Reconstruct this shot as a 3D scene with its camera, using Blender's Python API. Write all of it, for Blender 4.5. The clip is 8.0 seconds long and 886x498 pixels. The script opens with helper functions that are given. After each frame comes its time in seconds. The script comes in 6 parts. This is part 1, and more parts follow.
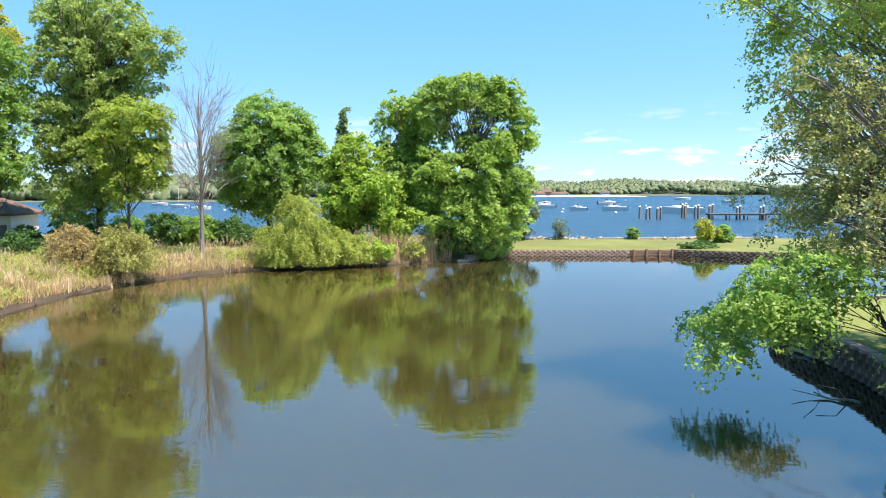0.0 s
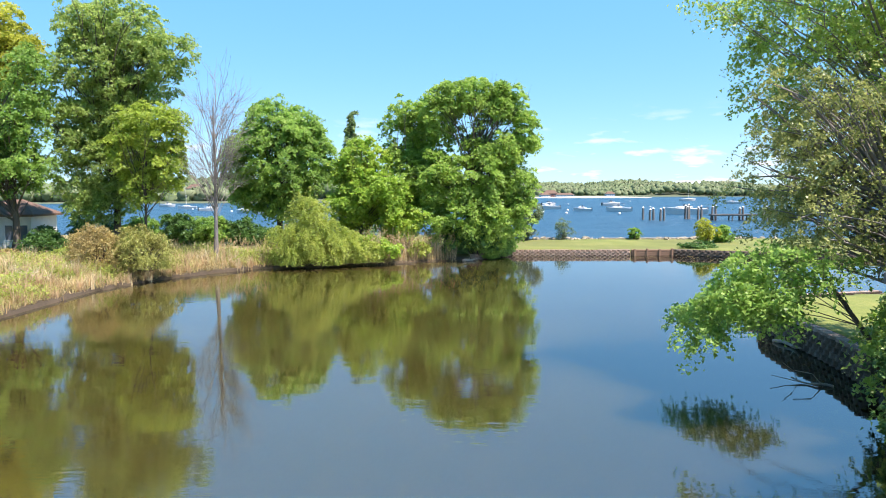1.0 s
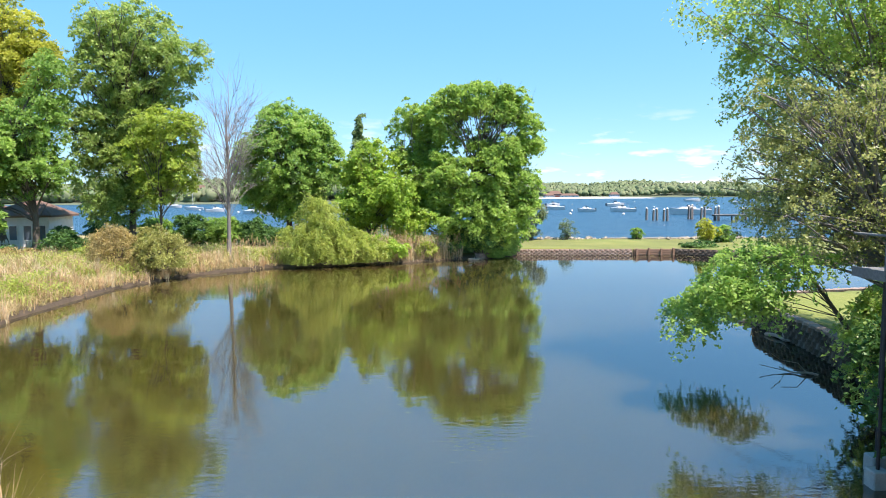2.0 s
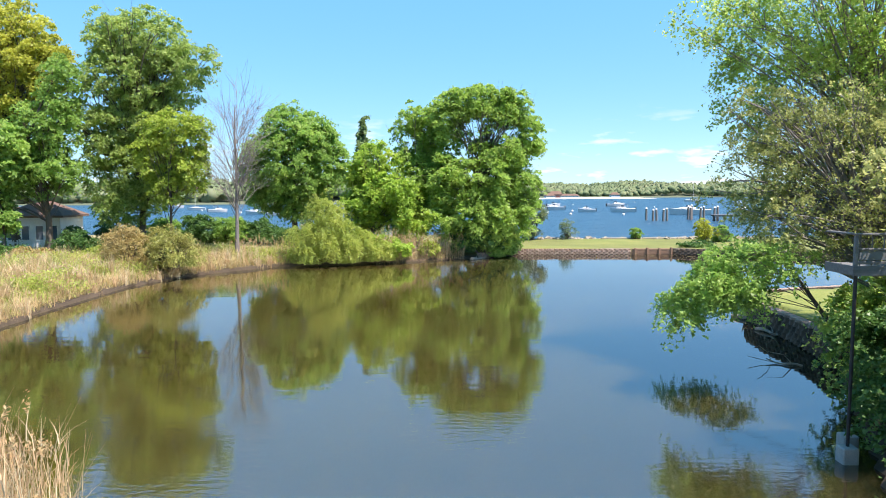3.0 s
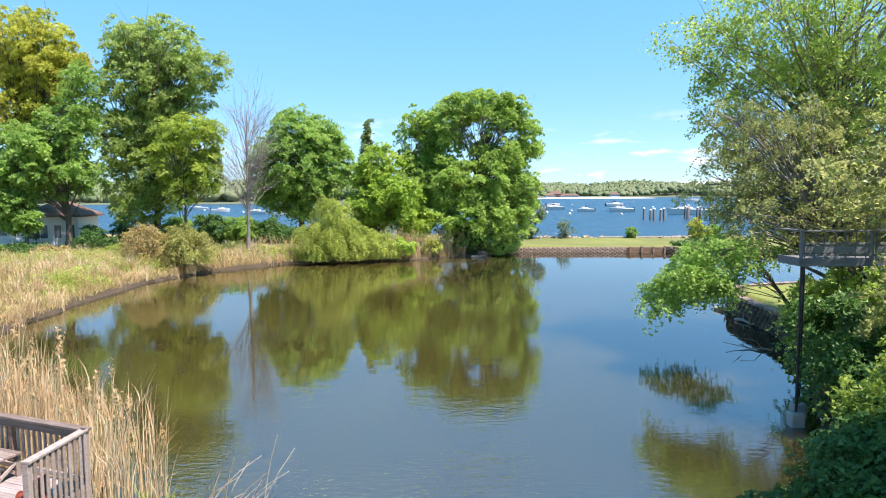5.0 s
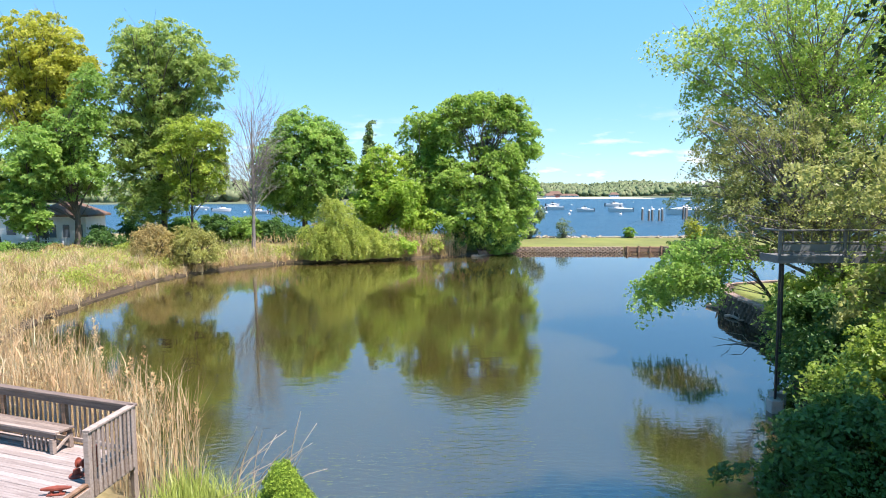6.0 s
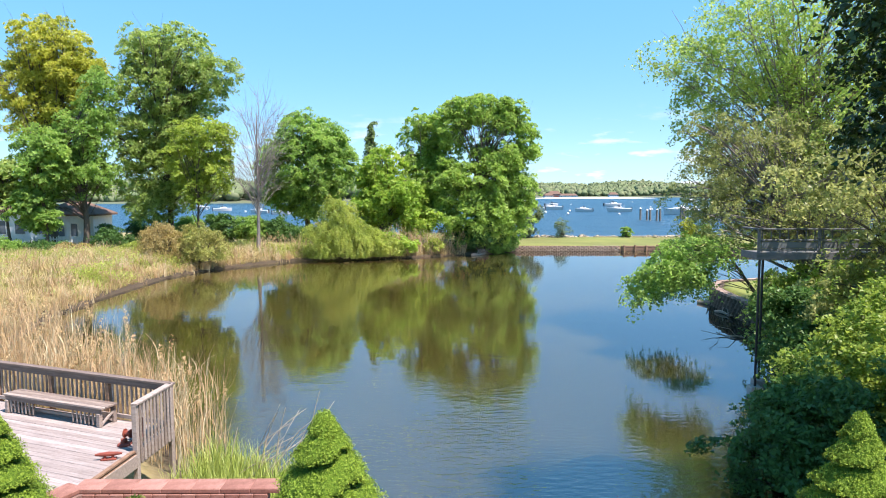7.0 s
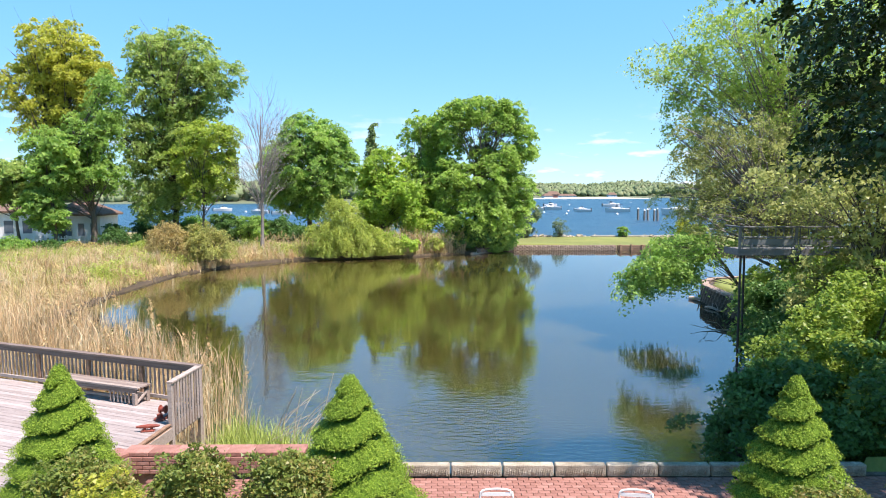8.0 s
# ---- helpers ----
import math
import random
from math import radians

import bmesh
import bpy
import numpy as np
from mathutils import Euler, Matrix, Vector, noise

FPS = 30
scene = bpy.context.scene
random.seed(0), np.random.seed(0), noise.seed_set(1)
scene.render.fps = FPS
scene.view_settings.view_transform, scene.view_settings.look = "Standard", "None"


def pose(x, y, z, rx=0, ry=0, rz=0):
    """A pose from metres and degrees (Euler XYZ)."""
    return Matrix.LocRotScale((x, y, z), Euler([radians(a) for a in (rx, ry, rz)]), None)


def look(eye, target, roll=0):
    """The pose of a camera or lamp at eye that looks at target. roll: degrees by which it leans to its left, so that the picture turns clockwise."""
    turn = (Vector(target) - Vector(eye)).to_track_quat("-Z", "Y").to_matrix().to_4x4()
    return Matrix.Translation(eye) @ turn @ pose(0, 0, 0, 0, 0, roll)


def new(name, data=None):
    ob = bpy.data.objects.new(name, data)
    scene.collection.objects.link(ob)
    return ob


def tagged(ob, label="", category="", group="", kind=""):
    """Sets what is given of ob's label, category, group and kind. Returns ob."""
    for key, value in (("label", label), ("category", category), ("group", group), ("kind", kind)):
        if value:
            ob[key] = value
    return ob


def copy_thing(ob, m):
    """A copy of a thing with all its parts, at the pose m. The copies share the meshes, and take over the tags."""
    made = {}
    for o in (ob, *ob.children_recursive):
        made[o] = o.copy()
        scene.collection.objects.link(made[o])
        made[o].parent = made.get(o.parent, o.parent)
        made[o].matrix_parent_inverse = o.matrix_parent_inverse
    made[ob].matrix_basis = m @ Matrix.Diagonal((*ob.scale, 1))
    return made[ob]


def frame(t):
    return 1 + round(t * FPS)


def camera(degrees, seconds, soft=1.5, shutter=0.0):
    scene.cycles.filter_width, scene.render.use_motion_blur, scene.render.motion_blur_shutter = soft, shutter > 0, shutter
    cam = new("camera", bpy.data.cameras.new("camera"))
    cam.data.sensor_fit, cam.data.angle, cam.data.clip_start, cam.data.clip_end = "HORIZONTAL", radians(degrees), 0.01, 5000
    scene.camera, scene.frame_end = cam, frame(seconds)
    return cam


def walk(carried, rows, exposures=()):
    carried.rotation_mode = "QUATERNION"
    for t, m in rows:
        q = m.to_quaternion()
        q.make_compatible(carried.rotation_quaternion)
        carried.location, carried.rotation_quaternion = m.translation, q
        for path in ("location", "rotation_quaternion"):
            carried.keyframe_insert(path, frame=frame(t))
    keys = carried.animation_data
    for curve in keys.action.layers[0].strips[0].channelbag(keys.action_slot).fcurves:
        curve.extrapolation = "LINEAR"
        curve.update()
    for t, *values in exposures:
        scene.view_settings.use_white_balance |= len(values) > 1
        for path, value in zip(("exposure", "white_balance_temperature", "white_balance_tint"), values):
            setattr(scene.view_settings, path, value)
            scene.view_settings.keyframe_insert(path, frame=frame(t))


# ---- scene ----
cam = camera(68.0, 8.0, 1.0)
PATH = [
    (0, (0.72, 13.268, 6.785), (0.752, 15.26, 6.612), -0.15),
    (0.5, (0.69, 12.24, 6.775), (0.713, 14.233, 6.605), -0.18),
    (1, (0.625, 11.32, 6.781), (0.642, 13.312, 6.612), -0.2),
    (1.5, (0.54, 10.478, 6.792), (0.548, 12.471, 6.624), -0.25),
    (3, (0.205, 8.15, 6.847), (0.207, 10.143, 6.681), -0.28),
    (3.5, (0.14, 7.42, 6.87), (0.142, 9.413, 6.704), -0.28),
    (4, (0.088, 6.69, 6.886), (0.09, 8.683, 6.719), -0.28),
    (4.5, (0.03, 5.98, 6.91), (0.032, 7.973, 6.743), -0.28),
    (6, (-0.17, 3.813, 6.993), (-0.167, 5.806, 6.826), -0.2),
    (6.5, (-0.234, 3.04, 7.019), (-0.23, 5.032, 6.851), -0.18),
    (7, (-0.295, 2.26, 7.034), (-0.29, 4.253, 6.866), -0.15),
    (7.5, (-0.35, 1.49, 7.036), (-0.344, 3.483, 6.869), -0.15),
    (8, (-0.395, 0.723, 7.03), (-0.387, 2.716, 6.863), -0.15),
]
walk(cam, [(t, look(e, a, r)) for t, e, a, r in PATH], [(0, 1.16, 6600, 22), (8, 1.16, 6600, 22)])

# ---- light ----
SUN_TO = Vector((0.42, -0.26, 1.0)).normalized()
sun = new("sun", bpy.data.lights.new("sun", "SUN"))
sun.data.energy, sun.data.angle, sun.data.color = 5.0, radians(0.5), (1.0, 0.95, 0.87)
sun.rotation_euler = SUN_TO.to_track_quat("Z", "Y").to_euler()
world = bpy.data.worlds.new("sky")
scene.world = world
world.use_nodes = True
wn, wl = world.node_tree.nodes, world.node_tree.links
sky = wn.new("ShaderNodeTexSky")
sky.sky_type, sky.sun_disc = "NISHITA", False
sky.sun_elevation = math.asin(SUN_TO.z)
sky.sun_rotation = math.atan2(SUN_TO.x, SUN_TO.y)
sky.altitude, sky.air_density, sky.dust_density, sky.ozone_density = 0, 0.9, 0.0, 4.0
wn["Background"].inputs[1].default_value = 0.245
# thin fair-weather clouds low over the horizon
wtc, wmap, wno, wra, wsep = (wn.new("ShaderNode" + k) for k in ("TexCoord", "Mapping", "TexNoise", "ValToRGB", "SeparateXYZ"))
wmap.inputs["Scale"].default_value = (9, 9, 40)
wno.inputs["Scale"].default_value, wno.inputs["Detail"].default_value = 1.6, 6
wra.color_ramp.elements[0].position, wra.color_ramp.elements[1].position = 0.56, 0.68
wel = wn.new("ShaderNodeMapRange")
wel.inputs[1].default_value, wel.inputs[2].default_value = 0.13, 0.02
wmul = wn.new("ShaderNodeMath")
wmul.operation = "MULTIPLY"
wmix = wn.new("ShaderNodeMixRGB")
wmix.inputs[2].default_value = (2.3, 2.4, 2.45, 1)
wl.new(wtc.outputs["Generated"], wmap.inputs[0])
wl.new(wmap.outputs[0], wno.inputs["Vector"])
wl.new(wno.outputs[0], wra.inputs[0])
wl.new(wtc.outputs["Generated"], wsep.inputs[0])
wl.new(wsep.outputs[2], wel.inputs[0])
wl.new(wra.outputs[0], wmul.inputs[0])
wl.new(wel.outputs[0], wmul.inputs[1])
wl.new(wmul.outputs[0], wmix.inputs[0])
whs = wn.new("ShaderNodeHueSaturation")
whs.inputs["Hue"].default_value, whs.inputs["Saturation"].default_value = 0.489, 1.85
wga = wn.new("ShaderNodeGamma")
wga.inputs[1].default_value = 0.5
wl.new(sky.outputs[0], wga.inputs[0])
wl.new(wga.outputs[0], whs.inputs["Color"])
whz, wti = wn.new("ShaderNodeMapRange"), wn.new("ShaderNodeMixRGB")
whz.inputs[1].default_value, whz.inputs[2].default_value = 0.30, 0.0
wti.blend_type = "MULTIPLY"
wti.inputs[2].default_value = (0.50, 0.74, 0.94, 1)
wl.new(wsep.outputs[2], whz.inputs[0])
wl.new(whz.outputs[0], wti.inputs[0])
wl.new(whs.outputs[0], wti.inputs[1])
wl.new(wti.outputs[0], wmix.inputs[1])
wl.new(wmix.outputs[0], wn["Background"].inputs[0])

# ---- materials ----
RNG = np.random.default_rng(7)


def nodes_of(name):
    m = bpy.data.materials.new(name)
    m.use_nodes = True
    return m, m.node_tree.nodes, m.node_tree.links, m.node_tree.nodes["Principled BSDF"]


def ramp(n, stops):
    r = n.new("ShaderNodeValToRGB")
    while len(r.color_ramp.elements) < len(stops):
        r.color_ramp.elements.new(0.5)
    for e, (p, c) in zip(r.color_ramp.elements, stops):
        e.position, e.color = p, (*c, 1)
    return r


def leaf_material(name, dark, mid, light, through_part=0.45, patch=0.25, gloss=0.45):
    """Leaves: each one a shade of its own, with paler and darker boughs, and light passing through."""
    m, n, l, p = nodes_of(name)
    geo, tex, tc = n.new("ShaderNodeNewGeometry"), n.new("ShaderNodeTexNoise"), n.new("ShaderNodeTexCoord")
    tex.inputs["Scale"].default_value, tex.inputs["Detail"].default_value = patch, 3
    l.new(tc.outputs["Object"], tex.inputs["Vector"])
    add = n.new("ShaderNodeMath")
    add.operation = "MULTIPLY_ADD"
    add.inputs[1].default_value = 0.55
    sc = n.new("ShaderNodeMapRange")
    sc.inputs[1].default_value, sc.inputs[2].default_value = 0.3, 0.7
    sc.inputs[3].default_value, sc.inputs[4].default_value = 0.0, 0.45
    l.new(tex.outputs[0], sc.inputs[0])
    l.new(geo.outputs["Random Per Island"], add.inputs[0])
    l.new(sc.outputs[0], add.inputs[2])
    r = ramp(n, [(q, tuple(min(0.62, 2.35 * a) for a in k)) for q, k in ((0.0, dark), (0.5, mid), (1.0, light))])
    l.new(add.outputs[0], r.inputs[0])
    l.new(r.outputs[0], p.inputs["Base Color"])
    p.inputs["Roughness"].default_value = gloss
    p.inputs["Specular IOR Level"].default_value = 0.35
    tr, mx = n.new("ShaderNodeBsdfTranslucent"), n.new("ShaderNodeMixShader")
    l.new(r.outputs[0], tr.inputs[0])
    mx.inputs[0].default_value = through_part
    l.new(p.outputs[0], mx.inputs[1])
    l.new(tr.outputs[0], mx.inputs[2])
    l.new(mx.outputs[0], n["Material Output"].inputs[0])
    return m


def rough_material(name, stops, scale=3.0, detail=6, rough=0.85, bump=0.3, stretch=(1, 1, 1), fine=None, dist=0.02, per_object=0.0, spec=0.3):
    """A weathered surface: noise at two scales for colour, and relief."""
    m, n, l, p = nodes_of(name)
    tc, mp, t1, t2 = n.new("ShaderNodeTexCoord"), n.new("ShaderNodeMapping"), n.new("ShaderNodeTexNoise"), n.new("ShaderNodeTexNoise")
    mp.inputs["Scale"].default_value = stretch
    t1.inputs["Scale"].default_value, t1.inputs["Detail"].default_value = scale, detail
    t2.inputs["Scale"].default_value, t2.inputs["Detail"].default_value = fine or scale * 9, 4
    l.new(tc.outputs["Object"], mp.inputs[0])
    l.new(mp.outputs[0], t1.inputs["Vector"])
    l.new(mp.outputs[0], t2.inputs["Vector"])
    mx = n.new("ShaderNodeMath")
    mx.operation = "MULTIPLY_ADD"
    mx.inputs[1].default_value = 0.45
    half = n.new("ShaderNodeMath")
    half.operation = "MULTIPLY"
    half.inputs[1].default_value = 0.55
    l.new(t1.outputs[0], half.inputs[0])
    l.new(t2.outputs[0], mx.inputs[0])
    l.new(half.outputs[0], mx.inputs[2])
    last = mx
    if per_object:
        info, pa = n.new("ShaderNodeObjectInfo"), n.new("ShaderNodeMath")
        pa.operation = "MULTIPLY_ADD"
        pa.inputs[1].default_value = per_object
        sh = n.new("ShaderNodeMath")
        sh.inputs[1].default_value = -per_object / 2
        l.new(info.outputs["Random"], pa.inputs[0])
        l.new(mx.outputs[0], pa.inputs[2])
        l.new(pa.outputs[0], sh.inputs[0])
        last = sh
    r = ramp(n, stops)
    l.new(last.outputs[0], r.inputs[0])
    l.new(r.outputs[0], p.inputs["Base Color"])
    p.inputs["Roughness"].default_value = rough
    p.inputs["Specular IOR Level"].default_value = spec
    b = n.new("ShaderNodeBump")
    b.inputs["Strength"].default_value, b.inputs["Distance"].default_value = bump, dist
    l.new(t2.outputs[0], b.inputs["Height"])
    l.new(b.outputs[0], p.inputs["Normal"])
    return m


def plain(name, colour, rough=0.5, metal=0.0):
    return rough_material(name, [(0.3, tuple(c * 0.85 for c in colour)), (0.7, tuple(min(1, c * 1.1) for c in colour))], 4.0, rough=rough, bump=0.05)


M_MAPLE = leaf_material("maple_leaves", (0.068, 0.115, 0.022), (0.138, 0.21, 0.04), (0.21, 0.285, 0.058), 0.62)
M_ROUND = leaf_material("lime_leaves", (0.06, 0.11, 0.024), (0.125, 0.20, 0.045), (0.195, 0.28, 0.06), 0.62)
M_OAK = leaf_material("oak_leaves", (0.082, 0.12, 0.032), (0.152, 0.205, 0.055), (0.225, 0.27, 0.085), 0.66)
M_GOLD = leaf_material("young_oak_leaves", (0.12, 0.13, 0.02), (0.20, 0.21, 0.03), (0.28, 0.28, 0.045), 0.62)
# dark green; under trees and the raised deck it also stands in for shade
M_DARK = leaf_material("dark_and_shaded_leaves", (0.018, 0.045, 0.012), (0.04, 0.085, 0.02), (0.08, 0.14, 0.03), 0.4)
M_WILLOW = leaf_material("willow_leaves", (0.10, 0.13, 0.026), (0.18, 0.215, 0.045), (0.26, 0.285, 0.07), 0.62, 0.5)
M_HONEY = leaf_material("honeysuckle_leaves", (0.05, 0.082, 0.012), (0.11, 0.155, 0.022), (0.205, 0.245, 0.04), 0.5)
M_POPLAR = leaf_material("poplar_leaves", (0.09, 0.14, 0.03), (0.165, 0.23, 0.05), (0.245, 0.305, 0.08), 0.66, 0.6, 0.35)
M_OLIVE = leaf_material("olive_leaves", (0.09, 0.105, 0.034), (0.16, 0.175, 0.057), (0.23, 0.23, 0.09), 0.62, 0.7, 0.4)
M_BRIGHT = leaf_material("bright_leaves", (0.075, 0.13, 0.02), (0.15, 0.225, 0.03), (0.235, 0.32, 0.05), 0.62)
# near-black green: the crown's deep shade is put into the leaf colour
M_SHADE = leaf_material("shade_dark_leaves", (0.005, 0.012, 0.003), (0.010, 0.023, 0.005), (0.024, 0.048, 0.010), 0.15)
M_LIME = leaf_material("yellow_green_leaves", (0.08, 0.122, 0.02), (0.155, 0.205, 0.032), (0.235, 0.275, 0.045), 0.62)
M_YELLOWTWIG = leaf_material("yellow_twig_leaves", (0.09, 0.075, 0.025), (0.145, 0.145, 0.038), (0.18, 0.20, 0.05), 0.35, 0.8)
M_BROWN = leaf_material("brown_shrub_leaves", (0.10, 0.075, 0.035), (0.19, 0.15, 0.06), (0.25, 0.22, 0.075))
M_WISP = leaf_material("grey_green_leaves", (0.05, 0.07, 0.04), (0.09, 0.12, 0.06), (0.15, 0.18, 0.09))
M_CONIFER = leaf_material("conifer_needles", (0.055, 0.085, 0.036), (0.10, 0.145, 0.06), (0.15, 0.20, 0.08), 0.5)
M_TOPIARY = leaf_material("topiary_needles", (0.05, 0.078, 0.007), (0.085, 0.13, 0.012), (0.13, 0.178, 0.017), 0.25, 1.2, 0.75)
M_ROSE = leaf_material("rose_leaves", (0.03, 0.05, 0.01), (0.075, 0.10, 0.018), (0.16, 0.115, 0.038), 0.4, 1.6)
M_STRAW = leaf_material("dry_reed", (0.135, 0.09, 0.048), (0.255, 0.18, 0.10), (0.37, 0.285, 0.18), 0.3, 0.4, 0.6)
M_CANE = leaf_material("bleached_cane", (0.15, 0.115, 0.075), (0.20, 0.16, 0.115), (0.25, 0.22, 0.175), 0.1, 0.5, 0.6)
M_PLUME = leaf_material("reed_plume", (0.17, 0.11, 0.055), (0.26, 0.18, 0.09), (0.34, 0.25, 0.14), 0.3, 0.4, 0.8)
M_BANKGRASS = leaf_material("bank_grass", (0.12, 0.088, 0.042), (0.20, 0.158, 0.075), (0.175, 0.175, 0.05), 0.3, 0.45, 0.7)
M_GREENGRASS = leaf_material("green_grass", (0.075, 0.10, 0.02), (0.135, 0.165, 0.032), (0.20, 0.21, 0.06), 0.3, 0.5)
M_FARWOOD = leaf_material("far_woods", (0.05, 0.068, 0.034), (0.064, 0.084, 0.04), (0.09, 0.095, 0.055), 0.1, 0.012, 0.95)
M_BARK = rough_material("bark", [(0.3, (0.05, 0.04, 0.03)), (0.7, (0.16, 0.13, 0.10))], 2.5, stretch=(1, 1, 0.25), bump=0.8)
M_TWIG = rough_material("grey_brown_twigs", [(0.3, (0.13, 0.115, 0.10)), (0.7, (0.27, 0.245, 0.225))], 2.5, stretch=(1, 1, 0.3), bump=0.5)
M_BARKPALE = rough_material("pale_bark", [(0.3, (0.12, 0.10, 0.08)), (0.7, (0.30, 0.26, 0.22))], 2.5, stretch=(1, 1, 0.3), bump=0.6)
M_GREYWOOD = rough_material("weathered_wood", [(0.25, (0.15, 0.11, 0.085)), (0.5, (0.27, 0.215, 0.18)), (0.75, (0.40, 0.34, 0.30))], 2.0, stretch=(1, 12, 12), rough=0.8, bump=0.35, per_object=0.22, dist=0.006)
M_RAIL = rough_material("weathered_brown_rail", [(0.25, (0.09, 0.065, 0.052)), (0.5, (0.17, 0.13, 0.108)), (0.75, (0.28, 0.23, 0.20))], 2.0, stretch=(1, 12, 12), rough=0.85, bump=0.4, per_object=0.15, dist=0.006)
M_DECKBOARD = rough_material("deck_boards", [(0.25, (0.17, 0.135, 0.12)), (0.5, (0.28, 0.235, 0.215)), (0.75, (0.42, 0.37, 0.345))], 2.0, stretch=(1, 12, 12), rough=0.75, bump=0.35, per_object=0.2, dist=0.006)


def water_material(name, deep, bump_small, bump_big, rough, ior=1.333, cloudy=0.0, deep_right=None):
    """Water: murky body colour, mirror gloss, small wavelets that are stronger where the wind ruffles them."""
    m, n, l, p = nodes_of(name)
    tc = n.new("ShaderNodeTexCoord")
    big, small, mask = (n.new("ShaderNodeTexNoise") for _ in range(3))
    mp1, mp2, mp3 = (n.new("ShaderNodeMapping") for _ in range(3))
    mp1.inputs["Scale"].default_value, mp2.inputs["Scale"].default_value, mp3.inputs["Scale"].default_value = (0.5, 1.1, 1), (2.6, 5.6, 1), (0.05, 0.09, 1)
    for mp, t, d in ((mp1, big, 2), (mp2, small, 3), (mp3, mask, 2)):
        l.new(tc.outputs["Object"], mp.inputs[0])
        l.new(mp.outputs[0], t.inputs["Vector"])
        t.inputs["Scale"].default_value, t.inputs["Detail"].default_value = 1.0, d
    mr = n.new("ShaderNodeMapRange")
    mr.inputs[1].default_value, mr.inputs[2].default_value = 0.42, 0.62
    mr.inputs[3].default_value, mr.inputs[4].default_value = 0.25, 1.0
    l.new(mask.outputs[0], mr.inputs[0])
    mul = n.new("ShaderNodeMath")
    mul.operation = "MULTIPLY"
    l.new(mr.outputs[0], mul.inputs[0])
    l.new(small.outputs[0], mul.inputs[1])
    b1, b2 = n.new("ShaderNodeBump"), n.new("ShaderNodeBump")
    b1.inputs["Strength"].default_value, b1.inputs["Distance"].default_value = 1.0, bump_big
    b2.inputs["Strength"].default_value, b2.inputs["Distance"].default_value = 1.0, bump_small
    l.new(big.outputs[0], b1.inputs["Height"])
    l.new(mul.outputs[0], b2.inputs["Height"])
    l.new(b1.outputs[0], b2.inputs["Normal"])
    l.new(b2.outputs[0], p.inputs["Normal"])
    r = ramp(n, [(0.3, deep), (0.7, tuple(c * 1.35 for c in deep))])
    l.new(mask.outputs[0], r.inputs[0])
    l.new(r.outputs[0], p.inputs["Base Color"])
    if deep_right:
        # the body colour runs to a second, darker tone towards larger x
        sep, side, mix = n.new("ShaderNodeSeparateXYZ"), n.new("ShaderNodeMapRange"), n.new("ShaderNodeMixRGB")
        side.inputs[1].default_value, side.inputs[2].default_value = -2.0, 11.0
        mix.inputs[2].default_value = (*deep_right, 1)
        l.new(tc.outputs["Object"], sep.inputs[0])
        l.new(sep.outputs[0], side.inputs[0])
        l.new(side.outputs[0], mix.inputs[0])
        l.new(r.outputs[0], mix.inputs[1])
        l.new(mix.outputs[0], p.inputs["Base Color"])
        # a breeze ruffles the near end
        rip, more = n.new("ShaderNodeMapRange"), n.new("ShaderNodeMath")
        more.operation = "MULTIPLY"
        rip.inputs[1].default_value, rip.inputs[2].default_value = 29.0, 17.0
        rip.inputs[3].default_value, rip.inputs[4].default_value = 1.0, 9.0
        l.new(sep.outputs[1], rip.inputs[0])
        l.new(mul.outputs[0], more.inputs[0])
        l.new(rip.outputs[0], more.inputs[1])
        l.new(more.outputs[0], b2.inputs["Height"])
    p.inputs["Roughness"].default_value, p.inputs["IOR"].default_value = rough, ior
    if cloudy:
        p.subsurface_method = "BURLEY"
        p.inputs["Subsurface Weight"].default_value, p.inputs["Subsurface Scale"].default_value = 1.0, cloudy
        p.inputs["Subsurface Radius"].default_value = (1.0, 0.9, 0.7)
    return m


M_POND = water_material("pond_water", (0.040, 0.032, 0.0085), 0.0035, 0.006, 0.006, 3.2, 1.8, (0.027, 0.023, 0.009))
M_BAY = water_material("bay_water", (0.012, 0.05, 0.085), 0.35, 0.6, 0.3)


